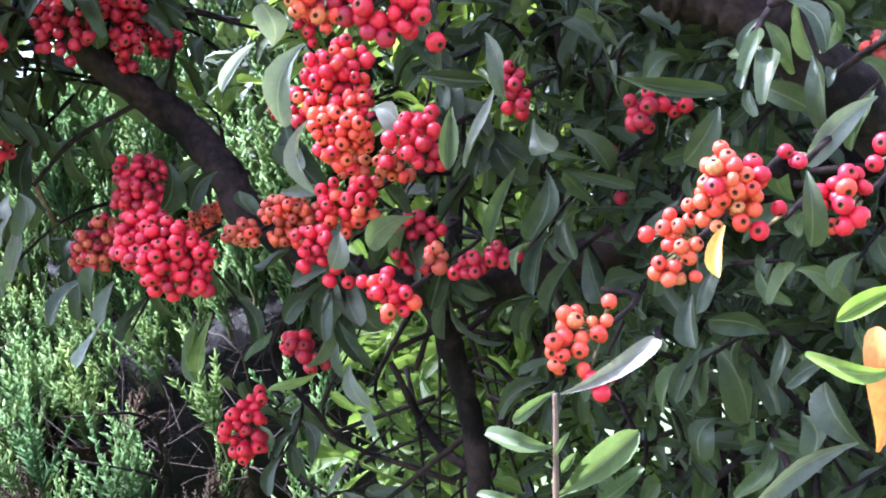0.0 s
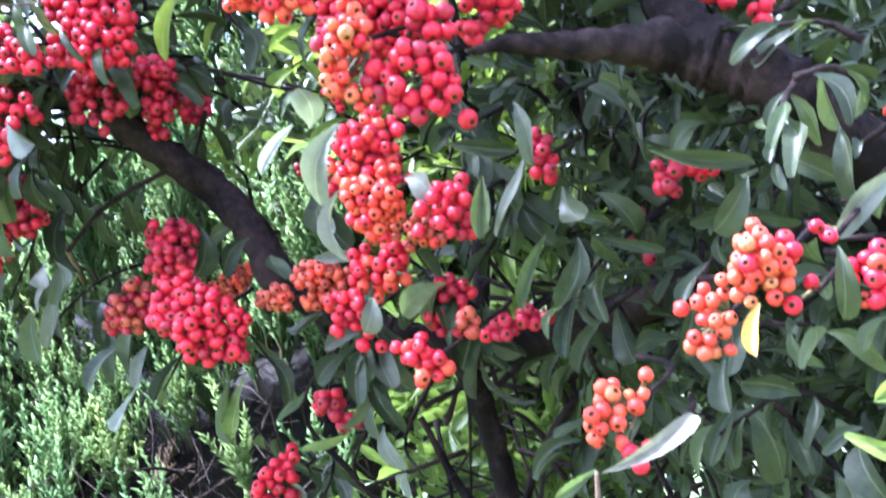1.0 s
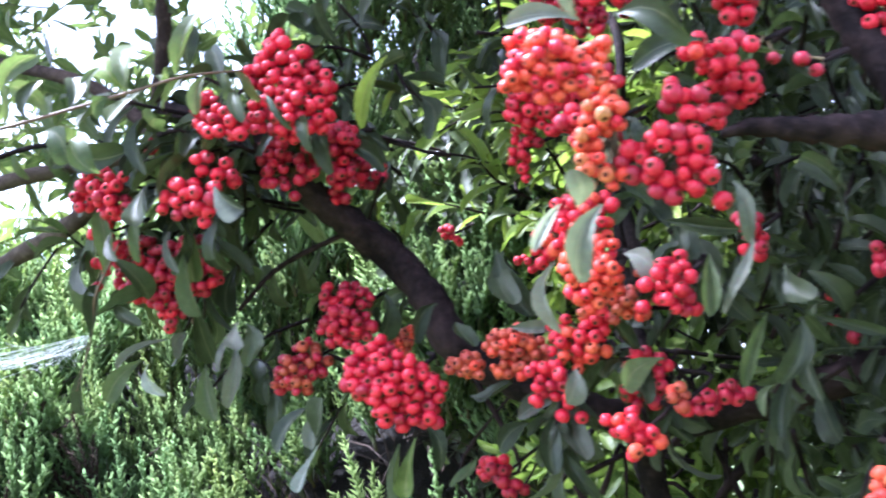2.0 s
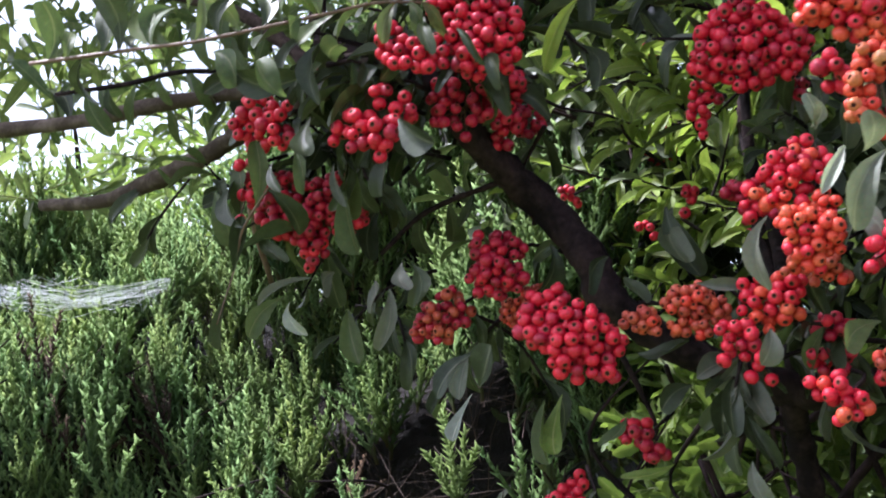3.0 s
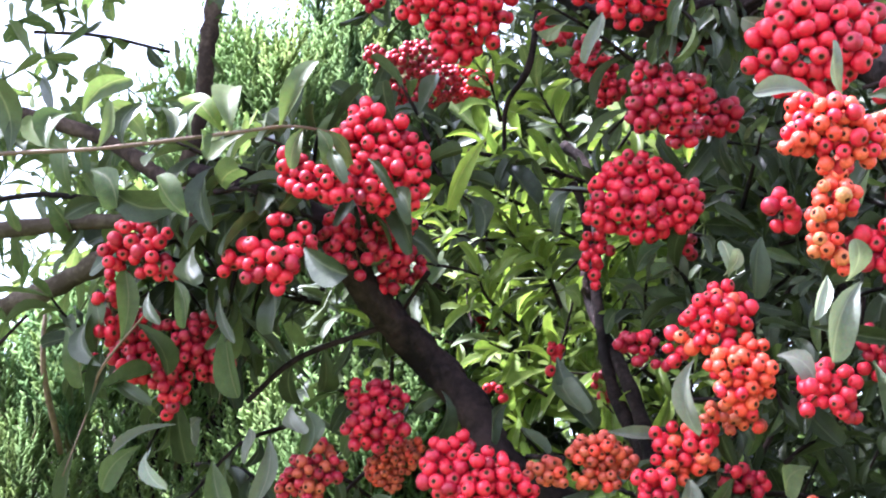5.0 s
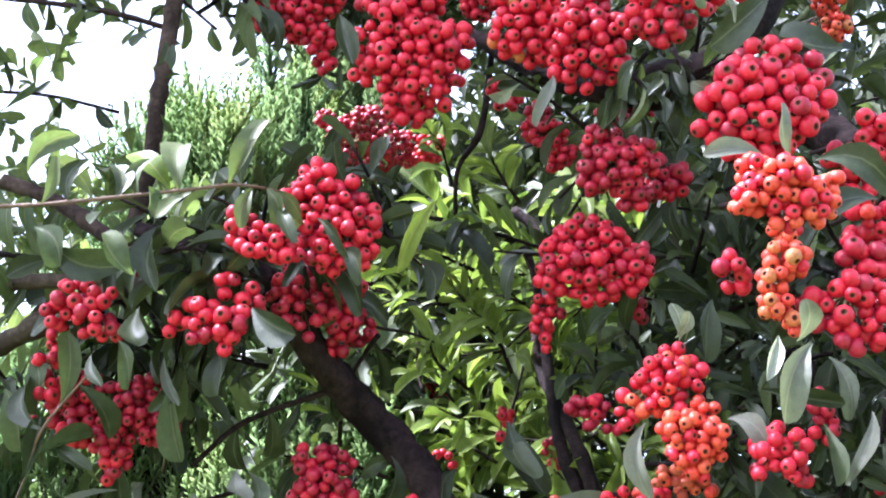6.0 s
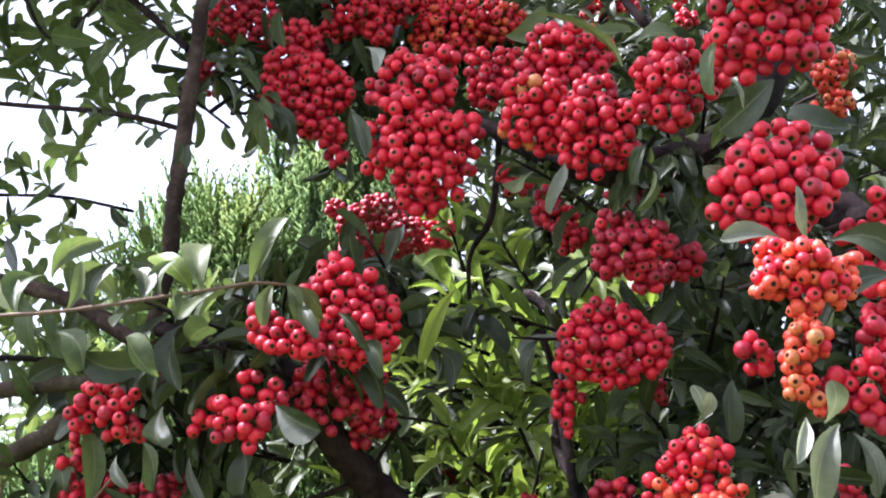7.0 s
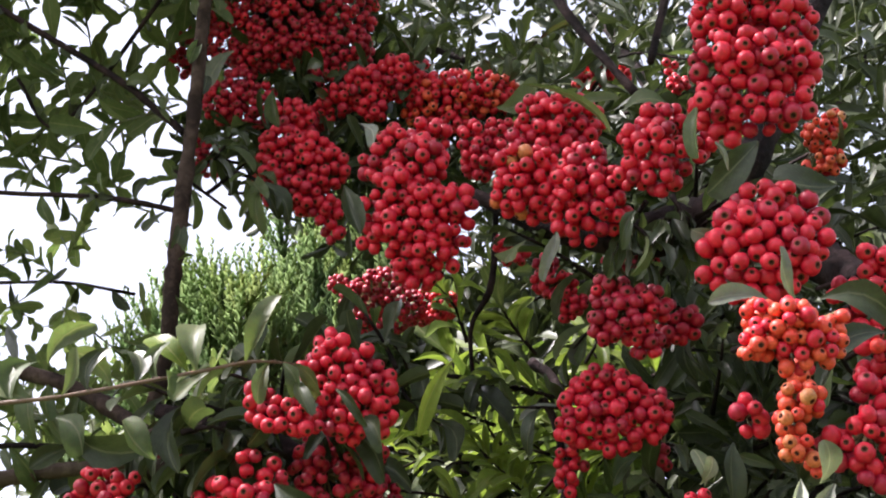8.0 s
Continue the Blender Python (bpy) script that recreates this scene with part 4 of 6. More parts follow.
foliage("leaves", 40, box((-0.02, 0.80, 1.38), (0.11, 0.95, 1.62)), toward(-0.6, -0.4, 0.5, wild=0.6), (1.0, 1.5), MASS["fresh"], shrub, "light green foliage with sunlight put into its colour", seed=32)
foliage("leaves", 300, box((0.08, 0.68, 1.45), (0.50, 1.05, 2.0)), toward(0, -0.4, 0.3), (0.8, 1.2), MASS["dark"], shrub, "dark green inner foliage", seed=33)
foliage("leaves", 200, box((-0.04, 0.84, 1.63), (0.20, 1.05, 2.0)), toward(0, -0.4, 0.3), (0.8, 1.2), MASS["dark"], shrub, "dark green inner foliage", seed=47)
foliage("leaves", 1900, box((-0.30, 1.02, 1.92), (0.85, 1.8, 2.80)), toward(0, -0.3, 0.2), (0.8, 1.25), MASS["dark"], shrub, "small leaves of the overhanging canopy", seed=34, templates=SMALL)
# dark leaf backing added to close the gaps and pass for shade
foliage("leaves", 520, box((-0.12, 1.05, 0.60), (0.9, 1.45, 1.62)), toward(0, -0.5, 0.4), (1.0, 1.6), MASS["dark"], shrub, "dark leaf backing deep behind the shrub", seed=35)
# bright green here takes the place of sun shining through the leaves
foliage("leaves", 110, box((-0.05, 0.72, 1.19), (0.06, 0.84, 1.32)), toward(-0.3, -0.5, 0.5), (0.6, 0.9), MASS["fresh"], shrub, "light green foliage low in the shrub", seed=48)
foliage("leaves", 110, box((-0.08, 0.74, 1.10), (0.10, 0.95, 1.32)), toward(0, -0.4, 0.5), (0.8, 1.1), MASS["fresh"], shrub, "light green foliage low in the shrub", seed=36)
foliage("leaves", 380, box((-0.62, 0.48, 1.70), (-0.21, 0.64, 2.15)), toward(-0.2, -0.2, 0.6), (0.75, 1.15), MASS["olive"], shrub, "small leaves of thin side shoots", seed=37, templates=SMALL)

# crown limbs, and leaf masses added mostly above the view to shade the berries
for i, (points, radii) in enumerate((
    ([(0.083, 0.450, 1.728), (0.05, 0.46, 1.82), (-0.08, 0.42, 1.98), (-0.32, 0.36, 2.06)], [0.0029, 0.0028, 0.0025, 0.0015]),
    ([(-0.202, 0.450, 1.870), (-0.30, 0.47, 1.96), (-0.48, 0.48, 2.02), (-0.70, 0.48, 1.98)], [0.0037, 0.0035, 0.003, 0.0015]),
    ([(0.199, 0.470, 1.753), (0.16, 0.40, 1.92), (0.08, 0.32, 2.06)], [0.0063, 0.005, 0.002]),
    ([(0.20, 0.55, 0.70), (0.30, 0.95, 1.50), (0.28, 1.30, 2.10), (0.20, 1.55, 2.60)], [0.024, 0.020, 0.014, 0.006]),
    ([(0.29, 1.15, 1.85), (0.08, 1.25, 2.20), (-0.20, 1.35, 2.45)], [0.012, 0.008, 0.003]),
    ([(0.29, 1.15, 1.85), (0.50, 1.30, 2.20), (0.75, 1.45, 2.50)], [0.012, 0.008, 0.003]),
)):
    limb("limb", points, radii, seed=60 + i)
foliage("leaves", 700, box((-0.74, 0.40, 1.84), (-0.38, 0.56, 2.12)), toward(-0.1, -0.2, 0.6), (0.75, 1.1), MASS["olive"], shrub, "crown leaves added overhead to shade the berries", seed=43, templates=SMALL)
foliage("leaves", 420, box((-0.38, 0.20, 1.88), (0.20, 0.52, 2.16)), toward(-0.1, -0.2, 0.6), (0.75, 1.1), MASS["dark"], shrub, "dark crown leaves added out of view to shade the berries", seed=44, templates=SMALL)
foliage("leaves", 40, box((-0.60, 0.52, 1.43), (-0.32, 0.75, 1.60)), toward(-0.3, -0.2, 0.5), (0.7, 0.95), MASS["olive"], shrub, "leaves of thin side shoots", seed=49)
foliage("leaves", 120, box((-0.60, 0.52, 1.50), (-0.26, 0.80, 1.66)), toward(-0.2, -0.2, 0.6), (0.5, 0.8), MASS["olive"], shrub, "small leaves of thin side shoots", seed=38, templates=SMALL)

# dark leaf masses put where only deep shade lies behind the bright shoots
foliage("leaves", 640, box((-0.20, 0.98, 1.22), (0.25, 1.18, 1.80)), toward(0, -0.4, 0.3), (0.9, 1.3), MASS["dark"], shrub, "dark leaf backing that stands in for deep shade", seed=39)

# more dark leaves in place of the shade between shrub and hedge
foliage("leaves", 75, box((-0.23, 0.84, 1.36), (-0.07, 0.94, 1.56)), toward(0, -0.4, 0.3), (0.9, 1.3), MASS["dark"], shrub, "dark leaf backing that stands in for deep shade", seed=45)

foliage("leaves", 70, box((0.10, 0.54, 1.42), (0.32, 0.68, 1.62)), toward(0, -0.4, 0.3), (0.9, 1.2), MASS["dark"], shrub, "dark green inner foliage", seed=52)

# single leaves that stand out in front
def leaf_at(base, tip, width, key):
    n = (rng.normal() * 0.45, -1.0 + rng.normal() * 0.2, rng.normal() * 0.35 + 0.25)
    part("leaf", LEAF_MESH[key, int(rng.integers(7))], shrub, LEAF_LABEL.get(key, ""), leaf_pose(base, tip, width, n))


leaf_at((0.198, 0.218, 1.278), (0.195, 0.204, 1.265), 0.0055, "yellow")
leaf_at((0.1503, 0.2050, 1.2346), (0.1729, 0.2250, 1.2475), 0.0056, "dry")
leaf_at((0.184, 0.388, 1.245), (0.194, 0.374, 1.212), 0.0154, "dark")
leaf_at((0.180, 0.348, 1.264), (0.179, 0.334, 1.245), 0.0106, "dark")
leaf_at((0.181, 0.368, 1.245), (0.170, 0.354, 1.224), 0.0088, "dark")
leaf_at((0.238, 0.338, 1.203), (0.221, 0.324, 1.226), 0.0135, "dark")
leaf_at((0.230, 0.258, 1.213), (0.193, 0.244, 1.196), 0.0076, "grey")
leaf_at((0.241, 0.198, 1.257), (0.225, 0.184, 1.250), 0.0055, "fresh")
leaf_at((0.237, 0.188, 1.237), (0.218, 0.174, 1.238), 0.0047, "fresh")
leaf_at((0.233, 0.228, 1.213), (0.236, 0.214, 1.245), 0.0110, "autumn")
leaf_at((0.247, 0.278, 1.320), (0.225, 0.264, 1.301), 0.0085, "pale")
leaf_at((0.229, 0.288, 1.338), (0.225, 0.274, 1.315), 0.0095, "dark")
leaf_at((0.210, 0.298, 1.333), (0.219, 0.284, 1.317), 0.0101, "dark")
leaf_at((0.197, 0.308, 1.328), (0.183, 0.294, 1.312), 0.0115, "dark")
leaf_at((0.222, 0.243, 1.294), (0.219, 0.229, 1.274), 0.0077, "dark")
leaf_at((0.120, 0.368, 1.343), (0.134, 0.354, 1.324), 0.0119, "dark")
leaf_at((0.124, 0.368, 1.320), (0.119, 0.354, 1.293), 0.0118, "dark")
leaf_at((0.090, 0.348, 1.348), (0.091, 0.334, 1.322), 0.0079, "olive")
leaf_at((0.109, 0.343, 1.352), (0.095, 0.329, 1.324), 0.0069, "pale")
leaf_at((0.111, 0.368, 1.323), (0.100, 0.354, 1.293), 0.0071, "olive")
leaf_at((-0.035, 0.478, 1.380), (-0.017, 0.464, 1.343), 0.0155, "dark")
leaf_at((0.071, 0.368, 1.368), (0.102, 0.354, 1.359), 0.0074, "dark")
leaf_at((-0.098, 0.508, 1.280), (-0.094, 0.494, 1.244), 0.0138, "fresh")
leaf_at((-0.108, 0.508, 1.277), (-0.107, 0.494, 1.242), 0.0106, "olive")
leaf_at((-0.138, 0.458, 1.279), (-0.140, 0.444, 1.251), 0.0076, "white")
leaf_at((-0.165, 0.418, 1.346), (-0.155, 0.404, 1.326), 0.0099, "grey")
leaf_at((0.011, 0.458, 1.221), (0.012, 0.444, 1.208), 0.0098, "white")
leaf_at((0.008, 0.438, 1.246), (0.016, 0.424, 1.226), 0.0089, "pale")
leaf_at((-0.036, 0.508, 1.242), (-0.063, 0.494, 1.235), 0.0070, "fresh")
leaf_at((-0.062, 0.508, 1.267), (-0.075, 0.494, 1.254), 0.0084, "olive")
leaf_at((0.164, 0.298, 1.341), (0.201, 0.284, 1.330), 0.0069, "dark")
leaf_at((0.183, 0.338, 1.355), (0.171, 0.324, 1.348), 0.0089, "dark")
leaf_at((0.102, 0.368, 1.382), (0.108, 0.354, 1.356), 0.0088, "pale")
leaf_at((0.184, 0.368, 1.215), (0.178, 0.354, 1.204), 0.0116, "dark")
leaf_at((0.207, 0.368, 1.247), (0.187, 0.354, 1.252), 0.0106, "dark")
leaf_at((0.219, 0.358, 1.271), (0.238, 0.344, 1.255), 0.0100, "olive")
leaf_at((0.224, 0.338, 1.234), (0.213, 0.324, 1.230), 0.0087, "dark")
leaf_at((0.226, 0.308, 1.236), (0.213, 0.294, 1.232), 0.0061, "dark")
leaf_at((0.216, 0.348, 1.216), (0.220, 0.334, 1.206), 0.0111, "dark")
leaf_at((-0.148, 0.488, 1.301), (-0.150, 0.474, 1.278), 0.0106, "pale")
leaf_at((-0.049, 0.458, 1.300), (-0.018, 0.444, 1.301), 0.0119, "dark")
leaf_at((0.007, 0.428, 1.267), (0.025, 0.414, 1.247), 0.0071, "dark")
leaf_at((-0.023, 0.478, 1.284), (-0.037, 0.464, 1.273), 0.0121, "dark")
leaf_at((0.129, 0.368, 1.321), (0.158, 0.354, 1.304), 0.0052, "dark")
leaf_at((0.202, 0.318, 1.349), (0.213, 0.304, 1.349), 0.0094, "olive")
leaf_at((0.129, 0.408, 1.344), (0.145, 0.394, 1.325), 0.0118, "dark")
leaf_at((-0.153, 0.383, 1.462), (-0.159, 0.369, 1.431), 0.0088, "dark")
leaf_at((-0.117, 0.393, 1.446), (-0.106, 0.379, 1.430), 0.0104, "dark")
leaf_at((-0.109, 0.508, 1.473), (-0.091, 0.494, 1.482), 0.0098, "fresh")
leaf_at((-0.153, 0.373, 1.411), (-0.134, 0.359, 1.394), 0.0153, "dark")
leaf_at((-0.214, 0.408, 1.424), (-0.206, 0.394, 1.395), 0.0131, "dark")
leaf_at((-0.200, 0.343, 1.417), (-0.207, 0.329, 1.435), 0.0143, "olive")
leaf_at((-0.188, 0.348, 1.459), (-0.194, 0.334, 1.484), 0.0136, "fresh")
leaf_at((-0.245, 0.328, 1.460), (-0.226, 0.314, 1.475), 0.0110, "olive")
leaf_at((-0.142, 0.378, 1.463), (-0.135, 0.364, 1.444), 0.0081, "dark")
leaf_at((-0.125, 0.378, 1.456), (-0.113, 0.364, 1.437), 0.0054, "dark")
leaf_at((-0.160, 0.418, 1.345), (-0.149, 0.404, 1.327), 0.0116, "dark")
leaf_at((-0.220, 0.463, 1.348), (-0.224, 0.449, 1.332), 0.0109, "grey")
leaf_at((-0.233, 0.463, 1.345), (-0.265, 0.449, 1.336), 0.0055, "grey")
leaf_at((-0.182, 0.448, 1.336), (-0.182, 0.434, 1.303), 0.0105, "grey")
leaf_at((-0.194, 0.458, 1.342), (-0.194, 0.444, 1.327), 0.0077, "grey")
leaf_at((-0.015, 0.418, 1.331), (0.009, 0.404, 1.332), 0.0076, "grey")
leaf_at((-0.032, 0.481, 1.380), (-0.022, 0.467, 1.343), 0.0158, "dark")
leaf_at((-0.095, 0.458, 1.359), (-0.086, 0.444, 1.335), 0.0146, "dark")
leaf_at((-0.055, 0.458, 1.340), (-0.041, 0.444, 1.330), 0.0110, "dark")
leaf_at((-0.062, 0.448, 1.350), (-0.074, 0.434, 1.328), 0.0114, "dark")
leaf_at((0.020, 0.368, 1.354), (0.009, 0.354, 1.324), 0.0096, "pale")
leaf_at((0.053, 0.358, 1.353), (0.066, 0.344, 1.344), 0.0110, "pale")
leaf_at((0.040, 0.393, 1.399), (0.045, 0.379, 1.410), 0.0065, "white")
leaf_at((0.056, 0.263, 1.429), (0.033, 0.249, 1.432), 0.0088, "pale")
leaf_at((0.060, 0.248, 1.423), (0.057, 0.234, 1.438), 0.0060, "pale")
leaf_at((0.048, 0.248, 1.357), (0.041, 0.234, 1.340), 0.0049, "white")
leaf_at((0.062, 0.258, 1.357), (0.051, 0.244, 1.331), 0.0108, "pale")
leaf_at((0.019, 0.403, 1.307), (0.015, 0.389, 1.295), 0.0117, "grey")
leaf_at((0.062, 0.408, 1.422), (0.059, 0.394, 1.392), 0.0129, "dark")
leaf_at((0.065, 0.368, 1.307), (0.048, 0.354, 1.291), 0.0116, "olive")
leaf_at((-0.217, 0.478, 1.328), (-0.205, 0.464, 1.298), 0.0135, "olive")
leaf_at((-0.253, 0.468, 1.335), (-0.268, 0.454, 1.308), 0.0123, "olive")
leaf_at((-0.249, 0.468, 1.332), (-0.243, 0.454, 1.313), 0.0086, "white")
leaf_at((-0.294, 0.458, 1.397), (-0.285, 0.444, 1.366), 0.0138, "olive")
leaf_at((-0.283, 0.458, 1.414), (-0.276, 0.444, 1.386), 0.0138, "olive")
leaf_at((-0.253, 0.388, 1.451), (-0.220, 0.374, 1.431), 0.0171, "dark")
leaf_at((-0.262, 0.388, 1.458), (-0.246, 0.374, 1.442), 0.0144, "olive")
leaf_at((-0.235, 0.408, 1.401), (-0.230, 0.394, 1.384), 0.0063, "dark")
leaf_at((-0.200, 0.408, 1.398), (-0.193, 0.394, 1.375), 0.0050, "grey")
leaf_at((-0.265, 0.458, 1.369), (-0.245, 0.444, 1.356), 0.0086, "dark")
leaf_at((-0.126, 0.428, 1.282), (-0.120, 0.414, 1.302), 0.0192, "dark")
leaf_at((-0.129, 0.428, 1.299), (-0.149, 0.414, 1.281), 0.0110, "dark")
leaf_at((-0.223, 0.408, 1.407), (-0.214, 0.394, 1.386), 0.0085, "olive")
leaf_at((-0.177, 0.418, 1.403), (-0.180, 0.404, 1.384), 0.0170, "dark")
leaf_at((-0.095, 0.508, 1.365), (-0.110, 0.494, 1.358), 0.0094, "dark")
leaf_at((0.049, 0.293, 1.539), (0.036, 0.279, 1.516), 0.0102, "olive")
leaf_at((-0.119, 0.498, 1.685), (-0.106, 0.484, 1.667), 0.0103, "white")
leaf_at((-0.020, 0.368, 1.612), (0.035, 0.354, 1.587), 0.0072, "olive")
leaf_at((-0.202, 0.508, 1.760), (-0.218, 0.494, 1.732), 0.0111, "pale")
leaf_at((-0.010, 0.393, 1.537), (-0.021, 0.379, 1.512), 0.0087, "pale")
leaf_at((-0.026, 0.398, 1.536), (-0.036, 0.384, 1.511), 0.0117, "olive")
leaf_at((0.028, 0.368, 1.531), (0.019, 0.354, 1.513), 0.0068, "dark")
leaf_at((0.059, 0.298, 1.509), (0.057, 0.284, 1.514), 0.0065, "pale")
leaf_at((0.080, 0.318, 1.534), (0.051, 0.304, 1.517), 0.0160, "dark")
leaf_at((0.072, 0.258, 1.427), (0.096, 0.244, 1.414), 0.0132, "dark")
leaf_at((0.106, 0.308, 1.502), (0.082, 0.294, 1.507), 0.0156, "dark")
leaf_at((0.100, 0.278, 1.419), (0.076, 0.264, 1.413), 0.0102, "dark")
leaf_at((-0.154, 0.508, 1.734), (-0.146, 0.494, 1.739), 0.0155, "dark")
leaf_at((-0.172, 0.488, 1.710), (-0.168, 0.474, 1.676), 0.0097, "olive")
leaf_at((0.056, 0.308, 1.482), (0.044, 0.294, 1.479), 0.0090, "grey")
leaf_at((-0.123, 0.438, 1.603), (-0.113, 0.424, 1.568), 0.0117, "dark")
leaf_at((-0.069, 0.408, 1.477), (-0.086, 0.394, 1.439), 0.0085, "fresh")
leaf_at((0.054, 0.248, 1.355), (0.058, 0.234, 1.363), 0.0102, "pale")
leaf_at((0.042, 0.393, 1.398), (0.040, 0.379, 1.410), 0.0076, "white")
leaf_at((0.009, 0.408, 1.626), (0.032, 0.394, 1.621), 0.0089, "olive")
leaf_at((0.036, 0.408, 1.615), (0.057, 0.394, 1.622), 0.0191, "olive")
leaf_at((-0.028, 0.508, 1.694), (0.002, 0.494, 1.699), 0.0187, "olive")

leaf_at((-0.062, 0.955, 1.636), (-0.058, 0.950, 1.612), 0.0095, "yellow")

# ---- berries ----


def berry_mesh(skin):
    """A slightly flattened berry, 1 in radius, with a dried five-pointed calyx sunk into its end (+z)."""
    prof = [(0.0, -0.80), (0.30, -0.82), (0.68, -0.64), (0.94, -0.25), (1.0, 0.12), (0.90, 0.50), (0.66, 0.77), (0.36, 0.88), (0.23, 0.86), (0.12, 0.77), (0.0, 0.72)]
    n, v, f, mi = 10, [], [], []
    for r, z in prof:
        if r == 0:
            v.append((0, 0, z))
        else:
            for k in range(n):
                w = 1.0 + (0.10 * math.cos(5 * 2 * math.pi * k / n) if 0.10 < r < 0.30 and z > 0 else 0)
                v.append((r * w * math.cos(2 * math.pi * k / n), r * w * math.sin(2 * math.pi * k / n), z))
    last = len(v) - 1
    for k in range(n):
        f.append((0, 1 + (k + 1) % n, 1 + k)), mi.append(0)
    for i in range(len(prof) - 3):
        for k in range(n):
            a, b_ = 1 + i * n + k, 1 + i * n + (k + 1) % n
            f.append((a, b_, b_ + n, a + n)), mi.append(0 if i < 6 else 1 if i == 6 else 2)
    for k in range(n):
        a = 1 + (len(prof) - 3) * n
        f.append((a + k, a + (k + 1) % n, last)), mi.append(2)
    me = bpy.data.meshes.new("berry")
    me.from_pydata(v, [], f)
    finish(me, [BERRY[skin], CALYX, PIT])
    me.polygons.foreach_set("material_index", mi)
    return me


BERRY_MESH = {k: berry_mesh(k) for k in BERRY}
PALETTE = dict(
    red=(("red",) * 5 + ("crimson",), "dense bright red firethorn berries in a hanging cluster"),
    # mostly the darker skin, which stands in for shade on these clusters
    crimson=(("crimson",) * 5 + ("red",), "crimson firethorn berries with shade put into their colour"),
    orange=(("orange",) * 8 + ("red", "green"), "ripening orange firethorn berries in a cluster"),
    orangered=(("orange", "orange", "orange", "red"), "orange-red ripening firethorn berries in a cluster"),
    redorange=(("red", "red", "orange", "red"), "cluster of red firethorn berries mixed with orange ones"),
    redtip=(("red",) * 9 + ("green",), "red firethorn berry cluster with a few unripe ones"),
    brown=(("brown",) * 4 + ("orange",), "small brownish orange half-ripe firethorn berries"),
    brownred=(("crimson", "crimson", "brown"), "dull red and brownish firethorn berries in a cluster"),
)


VIEWPOINT = np.array([0.0, -0.15, 1.25])      # about where the camera stands; bunches are shaped to fit its view


def berry_cluster(depth, palette, r, lobes):
    """A bunch of berries made of rounded lobes (x, z, radius), on branching stalks that spring from a point behind them."""
    seed = int(abs(lobes[0][0]) * 7919 + abs(lobes[0][1]) * 104729 + len(lobes)) % 100000
    h = np.random.default_rng(seed)
    lobe = np.array(lobes, float)
    n = len(lobe)
    middle = np.average(lobe[:, :2], axis=0, weights=lobe[:, 2])
    reach = max(np.linalg.norm(lobe[:, :2] - middle, axis=1).max(), 0.004)
    # lobes nearer the middle bulge towards the camera, along its lines of sight
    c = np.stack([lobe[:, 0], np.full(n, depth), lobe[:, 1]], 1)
    back = np.array([middle[0], depth, middle[1]]) - VIEWPOINT
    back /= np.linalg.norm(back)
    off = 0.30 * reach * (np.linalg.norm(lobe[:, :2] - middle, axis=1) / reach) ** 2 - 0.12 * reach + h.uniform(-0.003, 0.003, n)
    c = c + (c - VIEWPOINT) / np.linalg.norm(c - VIEWPOINT, axis=1, keepdims=True) * off[:, None]
    size = np.maximum(lobe[:, 2], r * 1.05)
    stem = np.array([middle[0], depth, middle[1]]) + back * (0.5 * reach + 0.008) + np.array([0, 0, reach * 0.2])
    kinds, label = PALETTE[palette]
    root = tagged(new("berry_cluster"), label, "berry cluster", group="berry clusters on the shrub")
    root.matrix_basis = pose(*stem)
    # berries packed into the lobes, the outer layer on the camera's side first
    inner = np.maximum(size - 0.42 * r, 0.6 * r)
    many = np.clip((60 * (inner / r) ** 2).astype(int), 30, 900)
    which = np.repeat(np.arange(n), many)
    d = h.normal(size=(len(which), 3))
    d *= (h.uniform(0, 1, len(d)) ** 0.4 / np.linalg.norm(d, axis=1))[:, None]
    p = c[which] + d * inner[which][:, None]
    along_p, along_c = p @ back, c @ back
    gone = np.sum((p[:, None] - c[None]) ** 2, axis=2) - (along_p[:, None] - along_c[None]) ** 2
    skin = np.where(gone < inner**2, along_c[None] - np.sqrt(np.maximum(inner**2 - gone, 0)), 9.0).min(axis=1)
    under = along_p - skin
    order = [k for k in np.argsort(under + h.uniform(0, 0.9 * r, len(p))) if under[k] < 2.9 * r]
    found, ways = np.zeros((0, 3)), []
    for k in order:
        if len(found) == 0 or np.sum((found - p[k]) ** 2, axis=1).min() > ((1.58 if r > 0.0031 else 1.46) * r) ** 2:
            found = np.r_[found, [p[k]]]
            ways.append(d[k] / np.linalg.norm(d[k]))
    sv, sf = [], []
    for p, w in zip(found, ways):
        kind = kinds[h.integers(len(kinds))]
        way = w * 0.75 - back * 0.38 + np.array([0, 0, -0.12]) + h.normal(size=3) * 0.62
        way /= np.linalg.norm(way)
        q = Vector(way).to_track_quat("Z", "Y")
        s = r * h.uniform(0.80, 1.13)
        m = Matrix.LocRotScale(Vector(p), q, (s, s * h.uniform(0.94, 1.06), s * h.uniform(0.88, 1.08)))
        part("berry", BERRY_MESH[kind], root, "", m)
        end = p - way * s * 0.7
        mid = stem * 0.45 + end * 0.55 + np.array([0, 0.002, 0])
        at = len(sv)
        for a, rad in ((stem, 0.0009), (mid, 0.0007), (end, 0.0005)):
            for k in range(3):
                sv.append((a[0] + rad * math.cos(k * 2.1), a[1] + rad * 0.6 * math.sin(k * 2.1 + 1), a[2] + rad * math.sin(k * 2.1)))
        for i in (0, 3):
            for k in range(3):
                k2 = (k + 1) % 3
                sf.append((at + i + k, at + i + k2, at + i + 3 + k2, at + i + 3 + k))
